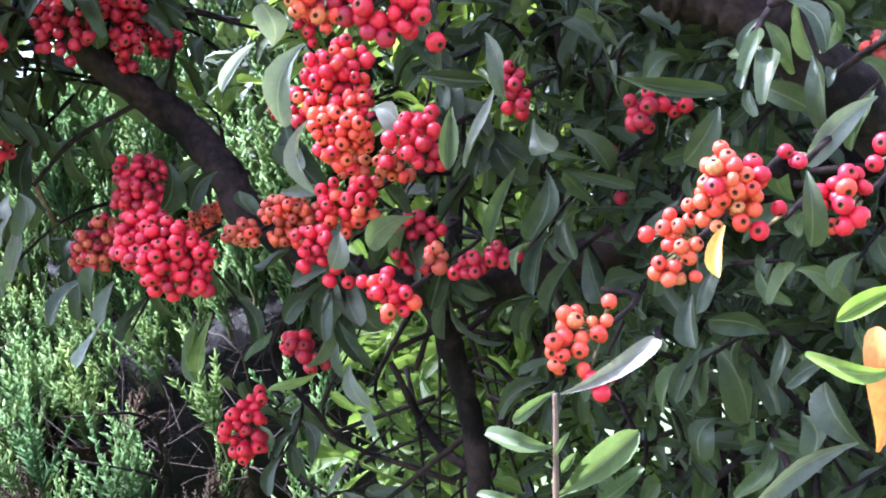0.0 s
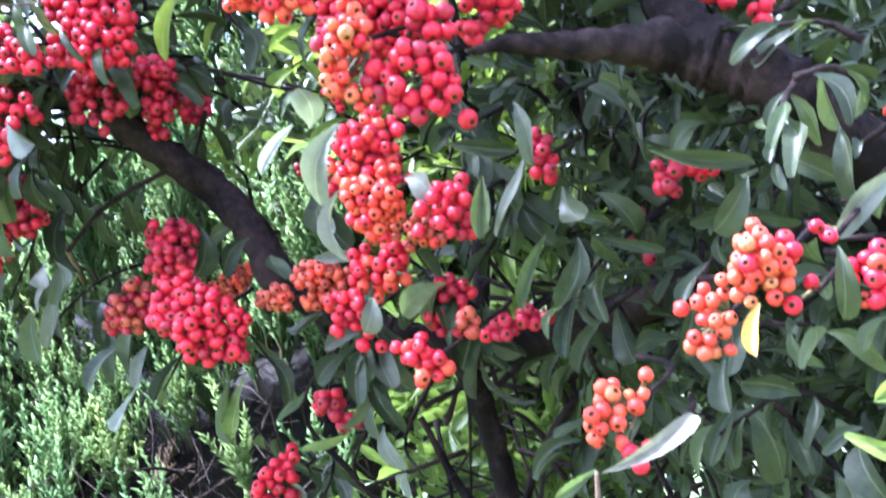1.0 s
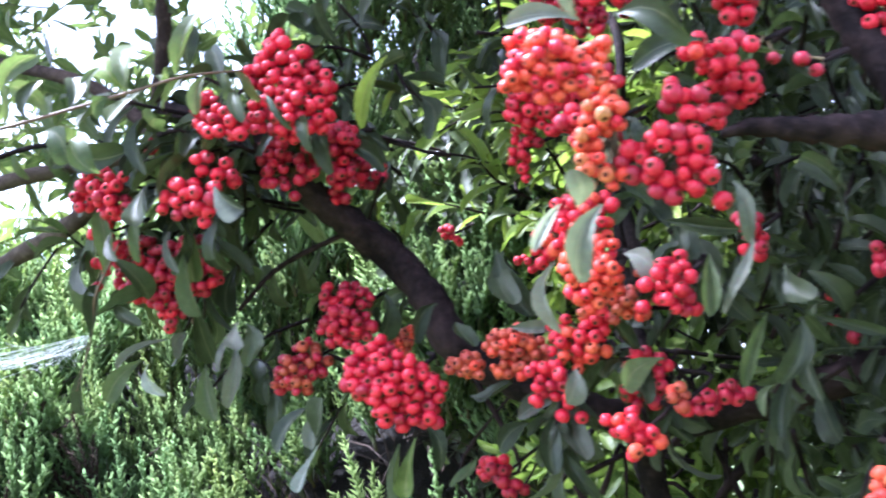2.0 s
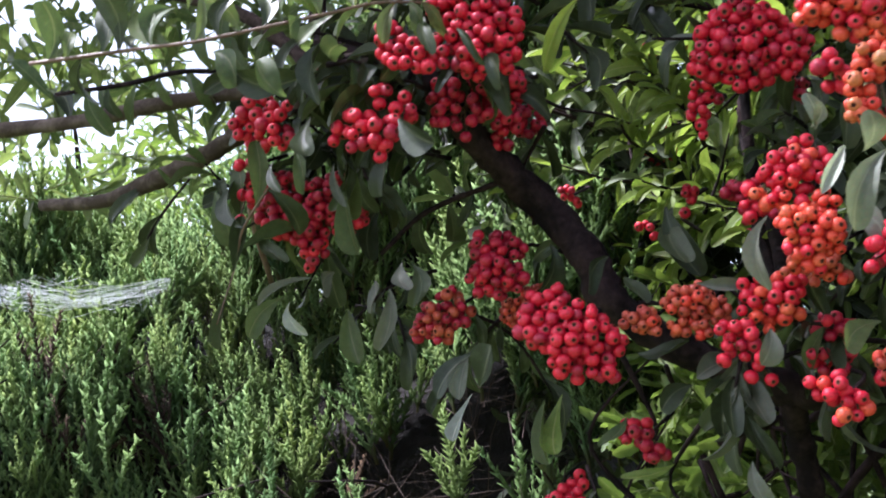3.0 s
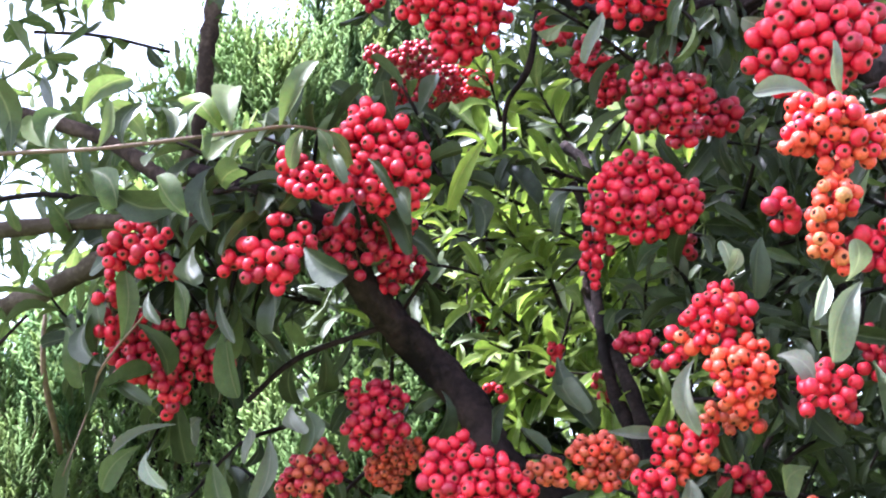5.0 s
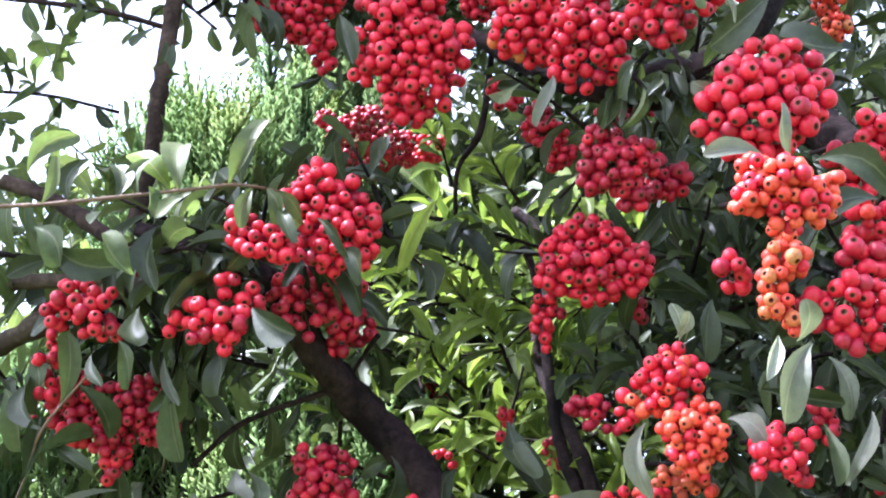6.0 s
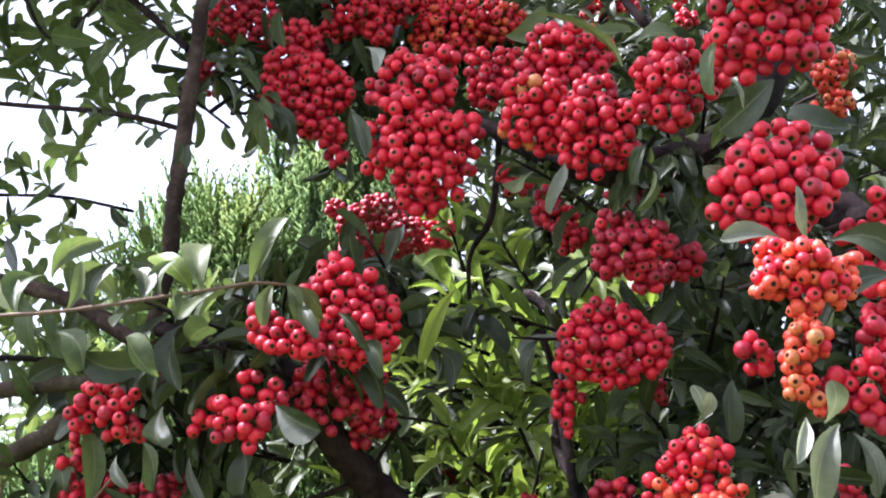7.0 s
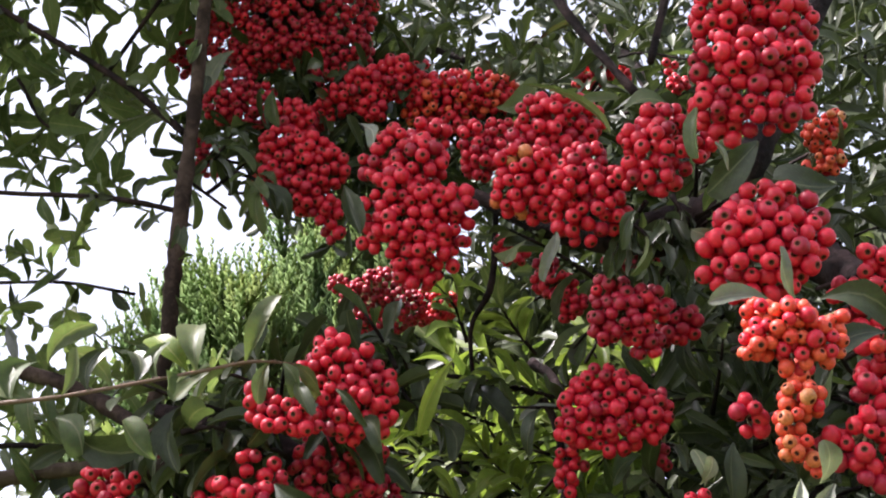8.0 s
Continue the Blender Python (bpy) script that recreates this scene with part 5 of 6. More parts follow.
    me = bpy.data.meshes.new("stalk")
    me.from_pydata(sv, [], sf)
    tagged(part("stalk", finish(me, [STALK]), root), kind="stuff")
    # the shoot that carries the cluster
    part("shoot", tube("shoot", [stem + np.array([0, -0.004, -0.002]), stem + np.array([0.01, 0.025, 0.01]), stem + np.array([h.uniform(-0.012, 0.012), 0.055, 0.015])], [0.0010, 0.0012, 0.0014], BARK, 5, 3, seed=seed), root)


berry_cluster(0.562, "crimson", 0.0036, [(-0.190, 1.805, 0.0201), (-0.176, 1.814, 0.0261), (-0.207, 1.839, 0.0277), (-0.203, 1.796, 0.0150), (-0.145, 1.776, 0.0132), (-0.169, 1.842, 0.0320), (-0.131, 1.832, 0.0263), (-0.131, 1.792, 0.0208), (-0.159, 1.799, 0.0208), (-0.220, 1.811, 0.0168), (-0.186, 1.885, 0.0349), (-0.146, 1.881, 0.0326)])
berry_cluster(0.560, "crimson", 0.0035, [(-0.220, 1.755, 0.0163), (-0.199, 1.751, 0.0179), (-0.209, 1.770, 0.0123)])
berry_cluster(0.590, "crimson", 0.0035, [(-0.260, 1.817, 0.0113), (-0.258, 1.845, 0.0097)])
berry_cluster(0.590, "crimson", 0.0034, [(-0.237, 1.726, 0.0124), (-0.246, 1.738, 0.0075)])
berry_cluster(0.515, "red", 0.0041, [(-0.163, 1.704, 0.0143), (-0.171, 1.680, 0.0171), (-0.176, 1.657, 0.0147), (-0.154, 1.671, 0.0185), (-0.157, 1.647, 0.0146), (-0.144, 1.633, 0.0101), (-0.139, 1.616, 0.0072), (-0.142, 1.663, 0.0140)])
berry_cluster(0.538, "red", 0.0039, [(-0.136, 1.732, 0.0126), (-0.115, 1.740, 0.0166), (-0.093, 1.747, 0.0166), (-0.076, 1.746, 0.0111), (-0.112, 1.724, 0.0102), (-0.147, 1.722, 0.0109)])
berry_cluster(0.548, "redorange", 0.0035, [(-0.071, 1.731, 0.0166), (-0.054, 1.736, 0.0167), (-0.036, 1.734, 0.0166), (-0.022, 1.731, 0.0142), (-0.080, 1.722, 0.0118), (-0.056, 1.716, 0.0102)])
berry_cluster(0.500, "red", 0.0038, [(-0.043, 1.666, 0.0127), (-0.028, 1.667, 0.0116), (-0.043, 1.649, 0.0122), (-0.028, 1.653, 0.0090)])
berry_cluster(0.440, "red", 0.0043, [(-0.071, 1.631, 0.0132), (-0.092, 1.627, 0.0125), (-0.103, 1.616, 0.0111), (-0.079, 1.614, 0.0163), (-0.092, 1.595, 0.0161), (-0.107, 1.587, 0.0096), (-0.078, 1.584, 0.0147), (-0.062, 1.585, 0.0122), (-0.095, 1.571, 0.0143), (-0.108, 1.568, 0.0082), (-0.078, 1.562, 0.0145), (-0.061, 1.567, 0.0095), (-0.087, 1.549, 0.0113), (-0.079, 1.542, 0.0087), (-0.067, 1.551, 0.0075)])
berry_cluster(0.436, "red", 0.0042, [(-0.009, 1.637, 0.0125), (0.008, 1.636, 0.0145), (0.021, 1.631, 0.0105), (-0.017, 1.622, 0.0091), (-0.002, 1.622, 0.0117), (0.014, 1.621, 0.0104)])
berry_cluster(0.416, "redtip", 0.0042, [(-0.026, 1.593, 0.0112), (-0.015, 1.589, 0.0130), (-0.029, 1.574, 0.0117), (-0.016, 1.569, 0.0129), (-0.006, 1.576, 0.0099)])
berry_cluster(0.407, "red", 0.0042, [(0.011, 1.584, 0.0128), (0.002, 1.569, 0.0127), (0.017, 1.569, 0.0133), (-0.000, 1.552, 0.0114), (0.018, 1.554, 0.0126), (0.005, 1.542, 0.0083)])
berry_cluster(0.378, "red", 0.0042, [(0.049, 1.588, 0.0106), (0.035, 1.578, 0.0082), (0.046, 1.572, 0.0131), (0.032, 1.558, 0.0092), (0.045, 1.556, 0.0103), (0.059, 1.567, 0.0101), (0.063, 1.588, 0.0088), (0.069, 1.573, 0.0081)])
berry_cluster(0.324, "red", 0.0044, [(0.077, 1.611, 0.0152), (0.099, 1.615, 0.0167), (0.110, 1.602, 0.0132), (0.072, 1.584, 0.0146), (0.088, 1.582, 0.0162), (0.105, 1.577, 0.0129), (0.068, 1.558, 0.0133), (0.085, 1.557, 0.0143), (0.100, 1.555, 0.0106), (0.072, 1.545, 0.0063), (0.095, 1.637, 0.0147)])
berry_cluster(0.303, "red", 0.0043, [(0.067, 1.496, 0.0078), (0.079, 1.496, 0.0088), (0.087, 1.485, 0.0101), (0.060, 1.483, 0.0111), (0.074, 1.479, 0.0125), (0.050, 1.477, 0.0091), (0.062, 1.467, 0.0128), (0.079, 1.468, 0.0114), (0.047, 1.464, 0.0080), (0.088, 1.474, 0.0091), (0.060, 1.457, 0.0085), (0.050, 1.454, 0.0061), (0.071, 1.456, 0.0080)])
berry_cluster(0.320, "red", 0.0040, [(0.119, 1.472, 0.0069), (0.116, 1.462, 0.0068), (0.125, 1.467, 0.0078)])
berry_cluster(0.231, "orangered", 0.0029, [(0.042, 1.411, 0.0063), (0.052, 1.407, 0.0086), (0.041, 1.402, 0.0070), (0.058, 1.400, 0.0074), (0.067, 1.406, 0.0051), (0.051, 1.395, 0.0065), (0.063, 1.397, 0.0062), (0.036, 1.398, 0.0043)])
berry_cluster(0.277, "orange", 0.0029, [(0.062, 1.395, 0.0081), (0.056, 1.387, 0.0056), (0.056, 1.378, 0.0060), (0.063, 1.371, 0.0051), (0.063, 1.407, 0.0056)])
berry_cluster(0.279, "red", 0.0036, [(0.088, 1.399, 0.0059), (0.094, 1.394, 0.0067), (0.085, 1.384, 0.0063), (0.071, 1.375, 0.0076), (0.080, 1.369, 0.0063), (0.093, 1.379, 0.0071), (0.094, 1.368, 0.0079), (0.082, 1.362, 0.0046), (0.100, 1.357, 0.0033)])
berry_cluster(0.300, "red", 0.0035, [(0.047, 1.400, 0.0067), (0.048, 1.393, 0.0048)])
berry_cluster(0.290, "redorange", 0.0034, [(0.091, 1.422, 0.0053), (0.099, 1.419, 0.0062), (0.106, 1.416, 0.0066)])
berry_cluster(0.310, "red", 0.0038, [(0.102, 1.413, 0.0082), (0.111, 1.409, 0.0091), (0.102, 1.401, 0.0077)])
berry_cluster(0.330, "red", 0.0039, [(0.112, 1.449, 0.0094), (0.107, 1.459, 0.0083), (0.119, 1.458, 0.0082)])
berry_cluster(0.357, "red", 0.0039, [(0.172, 1.442, 0.0116), (0.181, 1.435, 0.0100), (0.165, 1.447, 0.0092), (0.174, 1.432, 0.0053), (0.178, 1.454, 0.0096)])
berry_cluster(0.354, "red", 0.0036, [(0.189, 1.415, 0.0061), (0.197, 1.410, 0.0051), (0.185, 1.411, 0.0035), (0.192, 1.422, 0.0035)])
berry_cluster(0.360, "red", 0.0036, [(0.211, 1.402, 0.0056), (0.209, 1.398, 0.0035)])
berry_cluster(0.300, "crimson", 0.0032, [(0.120, 1.422, 0.0033), (0.125, 1.415, 0.0033), (0.111, 1.426, 0.0024)])
berry_cluster(0.300, "crimson", 0.0034, [(0.143, 1.408, 0.0043), (0.137, 1.413, 0.0024)])
berry_cluster(0.433, "crimson", 0.0039, [(0.018, 1.519, 0.0103), (0.025, 1.503, 0.0126), (0.011, 1.495, 0.0071), (0.032, 1.489, 0.0101), (0.014, 1.505, 0.0102), (0.037, 1.508, 0.0114), (0.029, 1.514, 0.0084)])
berry_cluster(0.465, "crimson", 0.0038, [(0.053, 1.508, 0.0100), (0.061, 1.511, 0.0094), (0.051, 1.519, 0.0069)])
berry_cluster(0.451, "red", 0.0041, [(0.009, 1.478, 0.0078), (0.000, 1.469, 0.0108), (-0.009, 1.466, 0.0072), (0.018, 1.466, 0.0131), (-0.002, 1.454, 0.0136), (0.015, 1.450, 0.0142), (0.030, 1.452, 0.0118), (0.035, 1.461, 0.0083), (-0.011, 1.450, 0.0083), (0.007, 1.441, 0.0076)])
berry_cluster(0.470, "red", 0.0033, [(-0.013, 1.440, 0.0072), (-0.016, 1.429, 0.0066), (-0.008, 1.435, 0.0048), (-0.013, 1.420, 0.0047)])
berry_cluster(0.480, "crimson", 0.0036, [(0.035, 1.442, 0.0067), (0.040, 1.438, 0.0049)])
berry_cluster(0.586, "red", 0.0036, [(-0.002, 1.613, 0.0096), (0.004, 1.596, 0.0115), (-0.007, 1.601, 0.0077), (0.012, 1.584, 0.0091), (0.007, 1.574, 0.0053)])
berry_cluster(0.554, "red", 0.0036, [(-0.025, 1.609, 0.0089), (-0.032, 1.616, 0.0067)])
berry_cluster(0.553, "crimson", 0.0036, [(0.048, 1.601, 0.0118), (0.062, 1.599, 0.0074), (0.035, 1.597, 0.0052)])
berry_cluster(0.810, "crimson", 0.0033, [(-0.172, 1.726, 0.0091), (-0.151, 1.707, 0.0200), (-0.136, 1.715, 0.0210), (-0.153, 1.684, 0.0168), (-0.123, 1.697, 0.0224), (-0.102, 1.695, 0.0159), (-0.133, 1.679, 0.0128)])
berry_cluster(0.800, "redorange", 0.0033, [(-0.080, 1.691, 0.0138), (-0.089, 1.680, 0.0078)])
berry_cluster(0.400, "red", 0.0038, [(-0.130, 1.491, 0.0068), (-0.127, 1.482, 0.0101), (-0.139, 1.474, 0.0084), (-0.125, 1.468, 0.0117), (-0.113, 1.476, 0.0095), (-0.106, 1.462, 0.0105), (-0.115, 1.457, 0.0111), (-0.134, 1.453, 0.0105), (-0.121, 1.447, 0.0110), (-0.107, 1.448, 0.0093)])
berry_cluster(0.380, "red", 0.0037, [(-0.161, 1.456, 0.0075), (-0.162, 1.447, 0.0059), (-0.150, 1.447, 0.0085), (-0.140, 1.442, 0.0085), (-0.153, 1.442, 0.0064)])
berry_cluster(0.455, "crimson", 0.0036, [(-0.130, 1.452, 0.0101), (-0.118, 1.449, 0.0095), (-0.145, 1.455, 0.0072)])
berry_cluster(0.392, "red", 0.0039, [(-0.169, 1.429, 0.0065), (-0.157, 1.421, 0.0076), (-0.181, 1.414, 0.0087), (-0.167, 1.410, 0.0092), (-0.192, 1.410, 0.0060), (-0.170, 1.400, 0.0059), (-0.181, 1.406, 0.0065)])
berry_cluster(0.430, "crimson", 0.0037, [(-0.146, 1.437, 0.0098), (-0.145, 1.426, 0.0081), (-0.125, 1.434, 0.0081), (-0.127, 1.425, 0.0063), (-0.136, 1.417, 0.0057)])
berry_cluster(0.412, "red", 0.0038, [(-0.247, 1.431, 0.0097), (-0.255, 1.422, 0.0074), (-0.237, 1.419, 0.0096), (-0.228, 1.414, 0.0068), (-0.233, 1.430, 0.0068)])
berry_cluster(0.433, "crimson", 0.0036, [(-0.221, 1.455, 0.0059), (-0.211, 1.450, 0.0053), (-0.199, 1.445, 0.0038)])
berry_cluster(0.459, "red", 0.0036, [(-0.269, 1.425, 0.0068), (-0.273, 1.413, 0.0068), (-0.268, 1.402, 0.0073), (-0.272, 1.393, 0.0061), (-0.278, 1.382, 0.0043), (-0.265, 1.422, 0.0049)])
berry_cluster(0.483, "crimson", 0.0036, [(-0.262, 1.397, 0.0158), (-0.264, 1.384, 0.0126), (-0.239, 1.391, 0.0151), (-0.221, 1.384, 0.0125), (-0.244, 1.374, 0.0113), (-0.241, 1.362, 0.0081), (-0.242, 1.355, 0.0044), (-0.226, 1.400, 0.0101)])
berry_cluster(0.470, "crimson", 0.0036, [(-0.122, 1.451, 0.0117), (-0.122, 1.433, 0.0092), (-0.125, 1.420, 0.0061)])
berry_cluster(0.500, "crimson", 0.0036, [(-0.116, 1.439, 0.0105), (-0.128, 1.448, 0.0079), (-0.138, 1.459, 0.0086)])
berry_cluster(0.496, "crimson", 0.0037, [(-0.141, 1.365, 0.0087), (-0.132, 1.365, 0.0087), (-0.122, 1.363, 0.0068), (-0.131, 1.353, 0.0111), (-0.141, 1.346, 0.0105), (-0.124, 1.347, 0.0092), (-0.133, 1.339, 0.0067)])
berry_cluster(0.510, "brownred", 0.0035, [(-0.165, 1.336, 0.0078), (-0.173, 1.326, 0.0106), (-0.161, 1.327, 0.0087), (-0.183, 1.318, 0.0075), (-0.170, 1.316, 0.0068), (-0.155, 1.330, 0.0044)])
berry_cluster(0.560, "brown", 0.0026, [(-0.137, 1.332, 0.0094), (-0.125, 1.339, 0.0094), (-0.131, 1.326, 0.0067), (-0.118, 1.344, 0.0067)])
berry_cluster(0.410, "red", 0.0037, [(-0.093, 1.319, 0.0090), (-0.083, 1.324, 0.0069), (-0.088, 1.309, 0.0100), (-0.077, 1.316, 0.0090), (-0.067, 1.311, 0.0094), (-0.077, 1.301, 0.0105), (-0.062, 1.304, 0.0094), (-0.070, 1.293, 0.0099), (-0.056, 1.301, 0.0078), (-0.080, 1.293, 0.0068), (-0.059, 1.290, 0.0073), (-0.067, 1.288, 0.0047), (-0.097, 1.310, 0.0058)])
berry_cluster(0.433, "brown", 0.0030, [(-0.049, 1.314, 0.0054), (-0.042, 1.315, 0.0065), (-0.037, 1.309, 0.0043)])
berry_cluster(0.435, "brown", 0.0030, [(-0.026, 1.324, 0.0071), (-0.017, 1.324, 0.0093), (-0.007, 1.319, 0.0071), (-0.024, 1.313, 0.0071), (-0.013, 1.311, 0.0054), (-0.016, 1.333, 0.0033)])
berry_cluster(0.415, "redorange", 0.0036, [(0.009, 1.327, 0.0053), (0.015, 1.329, 0.0053), (0.026, 1.330, 0.0063), (0.031, 1.329, 0.0058), (0.012, 1.318, 0.0074), (0.025, 1.320, 0.0089), (0.033, 1.316, 0.0047), (0.019, 1.310, 0.0047)])
berry_cluster(0.409, "red", 0.0036, [(-0.001, 1.307, 0.0062), (0.008, 1.304, 0.0072), (-0.000, 1.297, 0.0062), (0.011, 1.297, 0.0062), (0.012, 1.288, 0.0051), (0.018, 1.285, 0.0033)])
berry_cluster(0.434, "crimson", 0.0036, [(0.046, 1.311, 0.0075), (0.055, 1.308, 0.0064), (0.038, 1.296, 0.0054), (0.047, 1.293, 0.0075), (0.055, 1.297, 0.0053)])
berry_cluster(0.380, "redorange", 0.0035, [(0.047, 1.278, 0.0082), (0.054, 1.273, 0.0068), (0.038, 1.280, 0.0053), (0.049, 1.267, 0.0048), (0.056, 1.268, 0.0048)])
berry_cluster(0.390, "brown", 0.0034, [(0.068, 1.291, 0.0059), (0.071, 1.285, 0.0039)])
berry_cluster(0.373, "redorange", 0.0034, [(0.035, 1.385, 0.0060), (0.028, 1.380, 0.0070), (0.042, 1.379, 0.0065), (0.022, 1.374, 0.0060), (0.032, 1.373, 0.0090), (0.022, 1.364, 0.0070), (0.014, 1.363, 0.0065), (0.031, 1.361, 0.0070), (0.042, 1.369, 0.0065), (0.011, 1.357, 0.0040)])
berry_cluster(0.358, "orangered", 0.0030, [(0.044, 1.357, 0.0058), (0.033, 1.349, 0.0082), (0.028, 1.349, 0.0048), (0.045, 1.347, 0.0072), (0.037, 1.339, 0.0086), (0.046, 1.340, 0.0057), (0.030, 1.339, 0.0048), (0.039, 1.332, 0.0048)])
berry_cluster(0.395, "brown", 0.0028, [(0.033, 1.336, 0.0051), (0.028, 1.334, 0.0036)])
berry_cluster(0.349, "red", 0.0035, [(0.070, 1.345, 0.0047), (0.067, 1.338, 0.0070), (0.077, 1.340, 0.0065), (0.061, 1.331, 0.0047), (0.074, 1.331, 0.0070), (0.079, 1.326, 0.0056)])
berry_cluster(0.473, "crimson", 0.0034, [(0.002, 1.385, 0.0065), (0.011, 1.386, 0.0071), (0.007, 1.377, 0.0053), (0.019, 1.374, 0.0047)])
berry_cluster(0.600, "red", 0.0035, [(-0.032, 1.410, 0.0057), (-0.034, 1.398, 0.0036)])
berry_cluster(0.690, "crimson", 0.0035, [(0.003, 1.408, 0.0063), (0.008, 1.398, 0.0071)])
berry_cluster(0.898, "red", 0.0034, [(-0.082, 1.509, 0.0121), (-0.075, 1.518, 0.0101), (-0.077, 1.497, 0.0091), (-0.072, 1.505, 0.0081)])
berry_cluster(0.700, "red", 0.0034, [(-0.129, 1.434, 0.0065), (-0.122, 1.427, 0.0049)])
berry_cluster(0.700, "red", 0.0034, [(-0.074, 1.408, 0.0048), (-0.067, 1.402, 0.0048)])
berry_cluster(0.567, "red", 0.0042, [(-0.099, 1.228, 0.0069), (-0.106, 1.217, 0.0111), (-0.115, 1.211, 0.0090), (-0.107, 1.201, 0.0111), (-0.109, 1.194, 0.0055)])
berry_cluster(0.539, "crimson", 0.0041, [(-0.058, 1.259, 0.0079), (-0.066, 1.259, 0.0066), (-0.052, 1.248, 0.0066), (-0.046, 1.247, 0.0046)])
berry_cluster(0.239, "orange", 0.0027, [(0.199, 1.300, 0.0042), (0.200, 1.294, 0.0074), (0.206, 1.294, 0.0047), (0.189, 1.291, 0.0027), (0.196, 1.290, 0.0060), (0.204, 1.288, 0.0060), (0.194, 1.282, 0.0040), (0.202, 1.282, 0.0043)])
berry_cluster(0.247, "orange", 0.0027, [(0.183, 1.284, 0.0043), (0.174, 1.281, 0.0028), (0.180, 1.279, 0.0041), (0.185, 1.275, 0.0043), (0.176, 1.270, 0.0038), (0.180, 1.268, 0.0045), (0.186, 1.267, 0.0034), (0.187, 1.286, 0.0024)])
berry_cluster(0.246, "red", 0.0030, [(0.212, 1.284, 0.0027), (0.208, 1.279, 0.0020)])
berry_cluster(0.248, "red", 0.0030, [(0.216, 1.301, 0.0031), (0.221, 1.298, 0.0034), (0.217, 1.297, 0.0020)])
berry_cluster(0.246, "redorange", 0.0030, [(0.228, 1.289, 0.0037), (0.235, 1.292, 0.0037), (0.233, 1.286, 0.0056), (0.228, 1.283, 0.0037), (0.237, 1.286, 0.0036), (0.234, 1.279, 0.0043), (0.228, 1.278, 0.0027)])
berry_cluster(0.252, "red", 0.0034, [(0.243, 1.296, 0.0044), (0.245, 1.301, 0.0040), (0.249, 1.296, 0.0044)])
berry_cluster(0.253, "orange", 0.0027, [(0.158, 1.261, 0.0025), (0.146, 1.256, 0.0045), (0.156, 1.253, 0.0046), (0.145, 1.248, 0.0046), (0.151, 1.248, 0.0035), (0.143, 1.242, 0.0036), (0.150, 1.241, 0.0032)])
berry_cluster(0.252, "redorange", 0.0029, [(0.152, 1.237, 0.0039), (0.160, 1.238, 0.0032), (0.157, 1.233, 0.0032)])
berry_cluster(0.388, "crimson", 0.0037, [(0.161, 1.351, 0.0039), (0.169, 1.348, 0.0062), (0.164, 1.342, 0.0067), (0.176, 1.345, 0.0038), (0.181, 1.345, 0.0024)])
berry_cluster(0.403, "crimson", 0.0036, [(0.105, 1.371, 0.0061), (0.107, 1.365, 0.0051), (0.109, 1.357, 0.0061), (0.103, 1.357, 0.0041)])
berry_cluster(0.422, "crimson", 0.0036, [(0.067, 1.286, 0.0048), (0.078, 1.288, 0.0068), (0.089, 1.291, 0.0063), (0.095, 1.292, 0.0034)])
berry_cluster(0.366, "red", 0.0038, [(0.073, 1.349, 0.0053), (0.069, 1.344, 0.0048), (0.068, 1.335, 0.0053), (0.077, 1.337, 0.0053), (0.079, 1.332, 0.0034)])
berry_cluster(0.404, "brown", 0.0030, [(0.045, 1.337, 0.0073), (0.051, 1.332, 0.0052), (0.053, 1.349, 0.0036), (0.041, 1.331, 0.0047)])
berry_cluster(0.372, "brown", 0.0028, [(0.257, 1.357, 0.0053), (0.262, 1.354, 0.0062), (0.255, 1.345, 0.0036)])
berry_cluster(0.433, "crimson", 0.0036, [(0.250, 1.362, 0.0030), (0.252, 1.364, 0.0023)])
berry_cluster(0.433, "crimson", 0.0036, [(0.140, 1.335, 0.0042), (0.146, 1.337, 0.0037), (0.137, 1.323, 0.0037), (0.146, 1.315, 0.0031)])
berry_cluster(0.605, "redorange", 0.0036, [(0.057, 1.784, 0.0112), (0.045, 1.778, 0.0094), (0.075, 1.780, 0.0069)])
berry_cluster(0.605, "red", 0.0034, [(0.114, 1.765, 0.0085), (0.110, 1.781, 0.0060)])
berry_cluster(0.500, "orange", 0.0032, [(0.171, 1.645, 0.0107), (0.174, 1.626, 0.0091), (0.159, 1.621, 0.0056), (0.182, 1.654, 0.0079)])
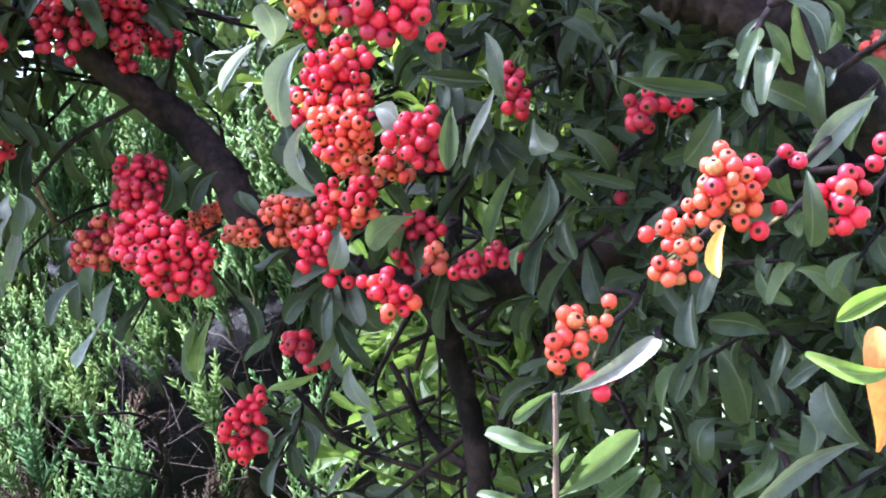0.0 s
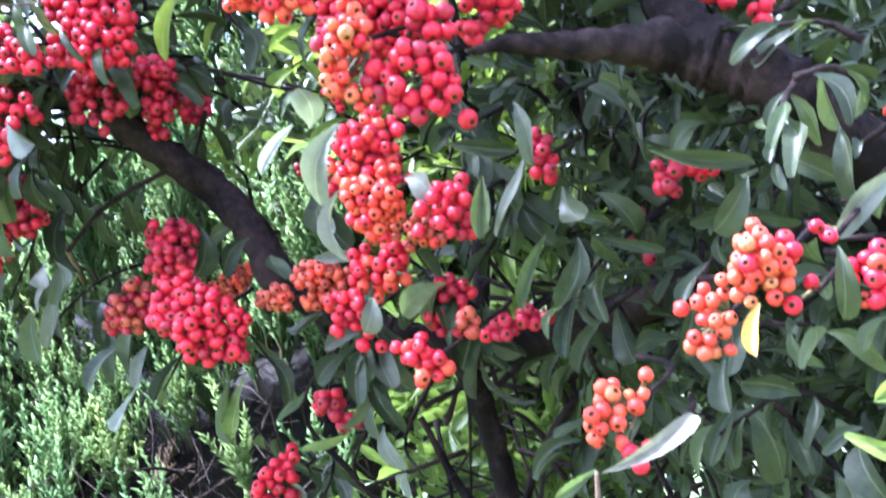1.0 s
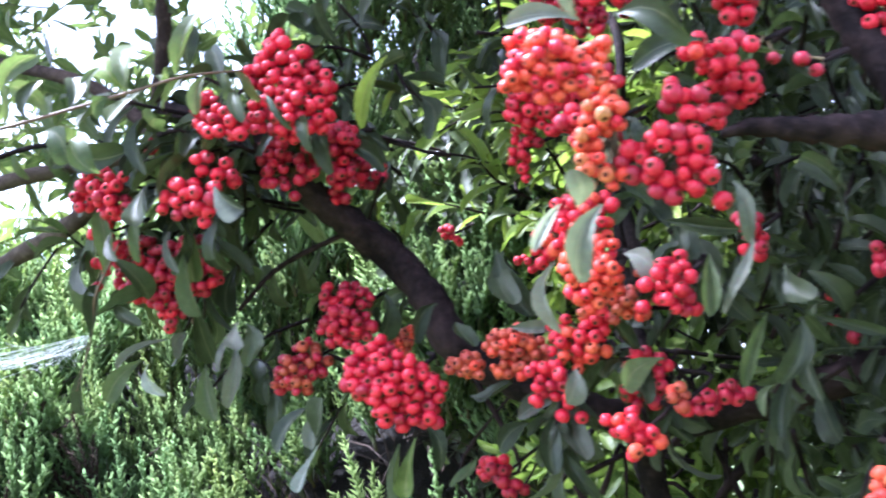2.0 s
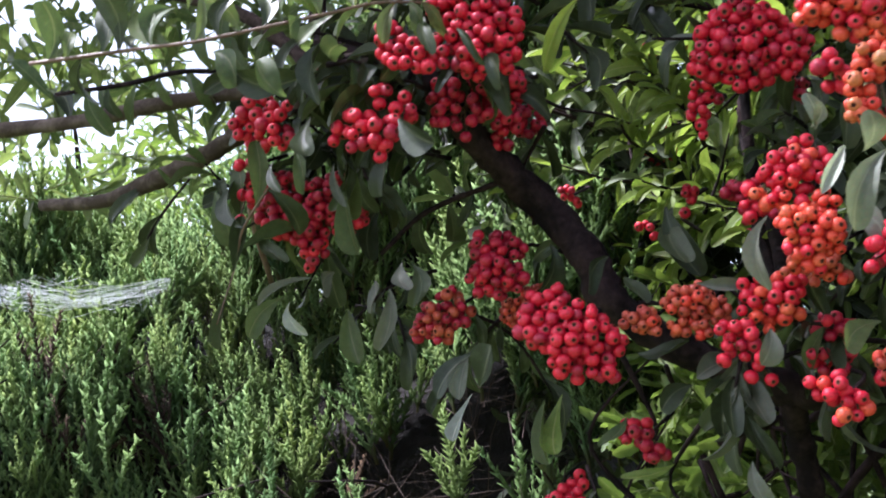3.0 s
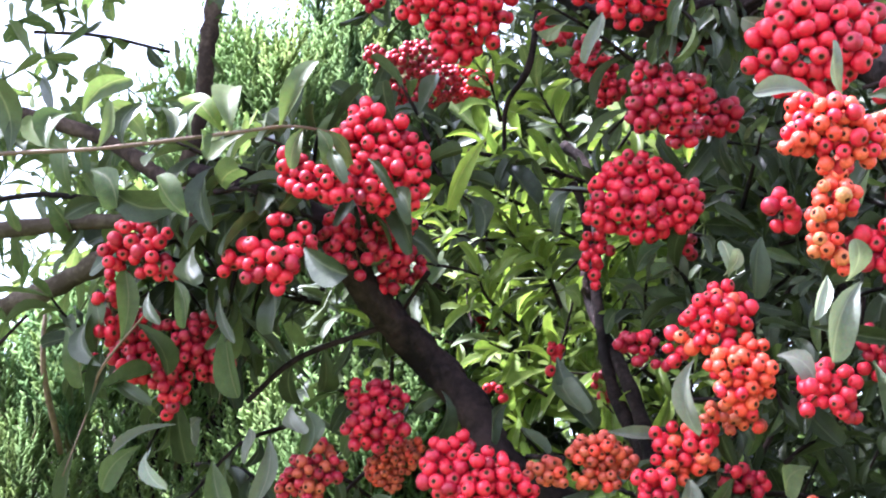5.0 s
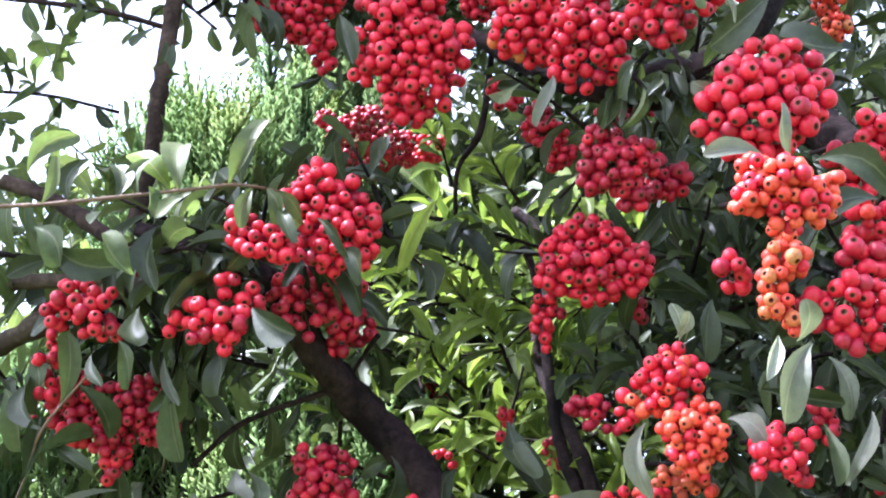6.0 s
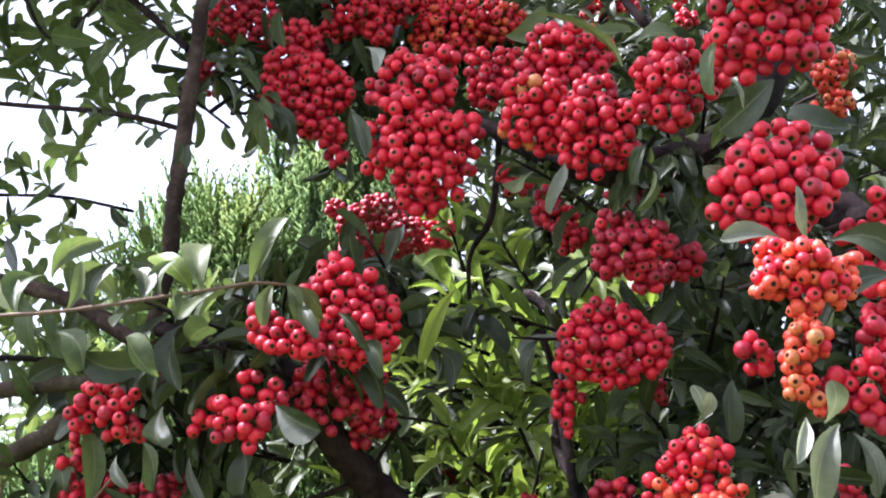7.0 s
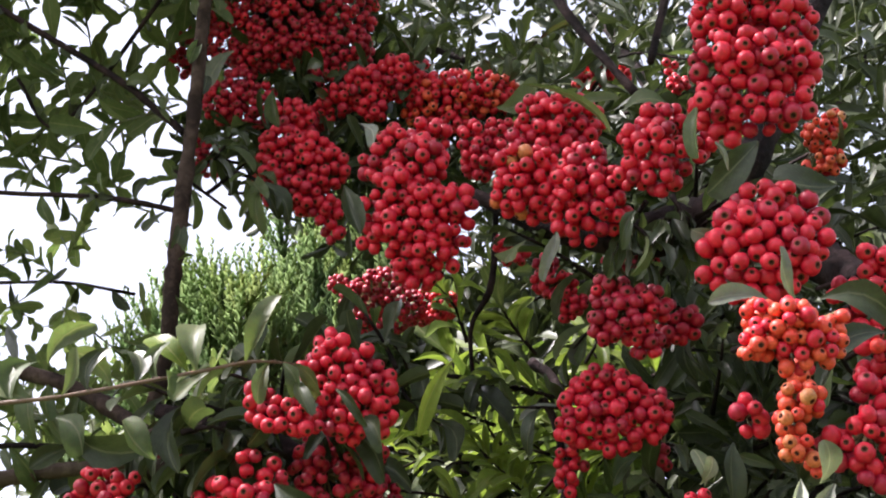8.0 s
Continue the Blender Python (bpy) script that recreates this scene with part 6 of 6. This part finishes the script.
berry_cluster(0.976, "red", 0.0034, [(-0.088, 1.644, 0.0077), (-0.092, 1.628, 0.0088), (-0.086, 1.636, 0.0066)])

# ---- a young broad-leaved shoot in front of the shrub ----
sprig = tagged(new("green_shoot"), "young green broad-leaved shoot on a thin stem", "plant")
sprig.matrix_basis = pose(0.128, 0.205, 0.0)
part("stem", tube("stem", [(0.128, 0.21, -0.02), (0.130, 0.208, 0.7), (0.1439, 0.2050, 1.10), (0.1464, 0.2050, 1.1742), (0.1469, 0.2050, 1.2042), (0.1483, 0.2050, 1.2242), (0.1488, 0.2050, 1.2350)], [0.0022, 0.0016, 0.0011, 0.0010, 0.0009, 0.0008, 0.0006], BARK_RED, 7, 8, 0.05), sprig)
part("leaf", LEAF_MESH["olive", 3], sprig, "", leaf_pose((0.1488, 0.2050, 1.2356), (0.1354, 0.1960, 1.2305), 0.0037, (0.15, -1.0, 0.30)))
part("leaf", LEAF_MESH["olive", 1], sprig, "", leaf_pose((0.1475, 0.2050, 1.2203), (0.1301, 0.1960, 1.2272), 0.0065, (0.15, -1.0, 0.30)))
part("leaf", LEAF_MESH["olive", 4], sprig, "", leaf_pose((0.1476, 0.2050, 1.2069), (0.1704, 0.1960, 1.2239), 0.0084, (0.15, -1.0, 0.30)))
part("leaf", LEAF_MESH["olive", 0], sprig, "", leaf_pose((0.1557, 0.2050, 1.2035), (0.1702, 0.1960, 1.2140), 0.0046, (0.15, -1.0, 0.30)))
part("leaf", LEAF_MESH["olive", 1], sprig, "", leaf_pose((0.1405, 0.2050, 1.2051), (0.1276, 0.1960, 1.2102), 0.0040, (0.15, -1.0, 0.30)))
part("leaf", LEAF_MESH["olive", 4], sprig, "", leaf_pose((0.1491, 0.2050, 1.2133), (0.1537, 0.1960, 1.2186), 0.0025, (0.15, -1.0, 0.30)))
part("leaf", LEAF_MESH["olive", 0], sprig, "", leaf_pose((0.1473, 0.2050, 1.2180), (0.1514, 0.1960, 1.2232), 0.0019, (0.15, -1.0, 0.30)))
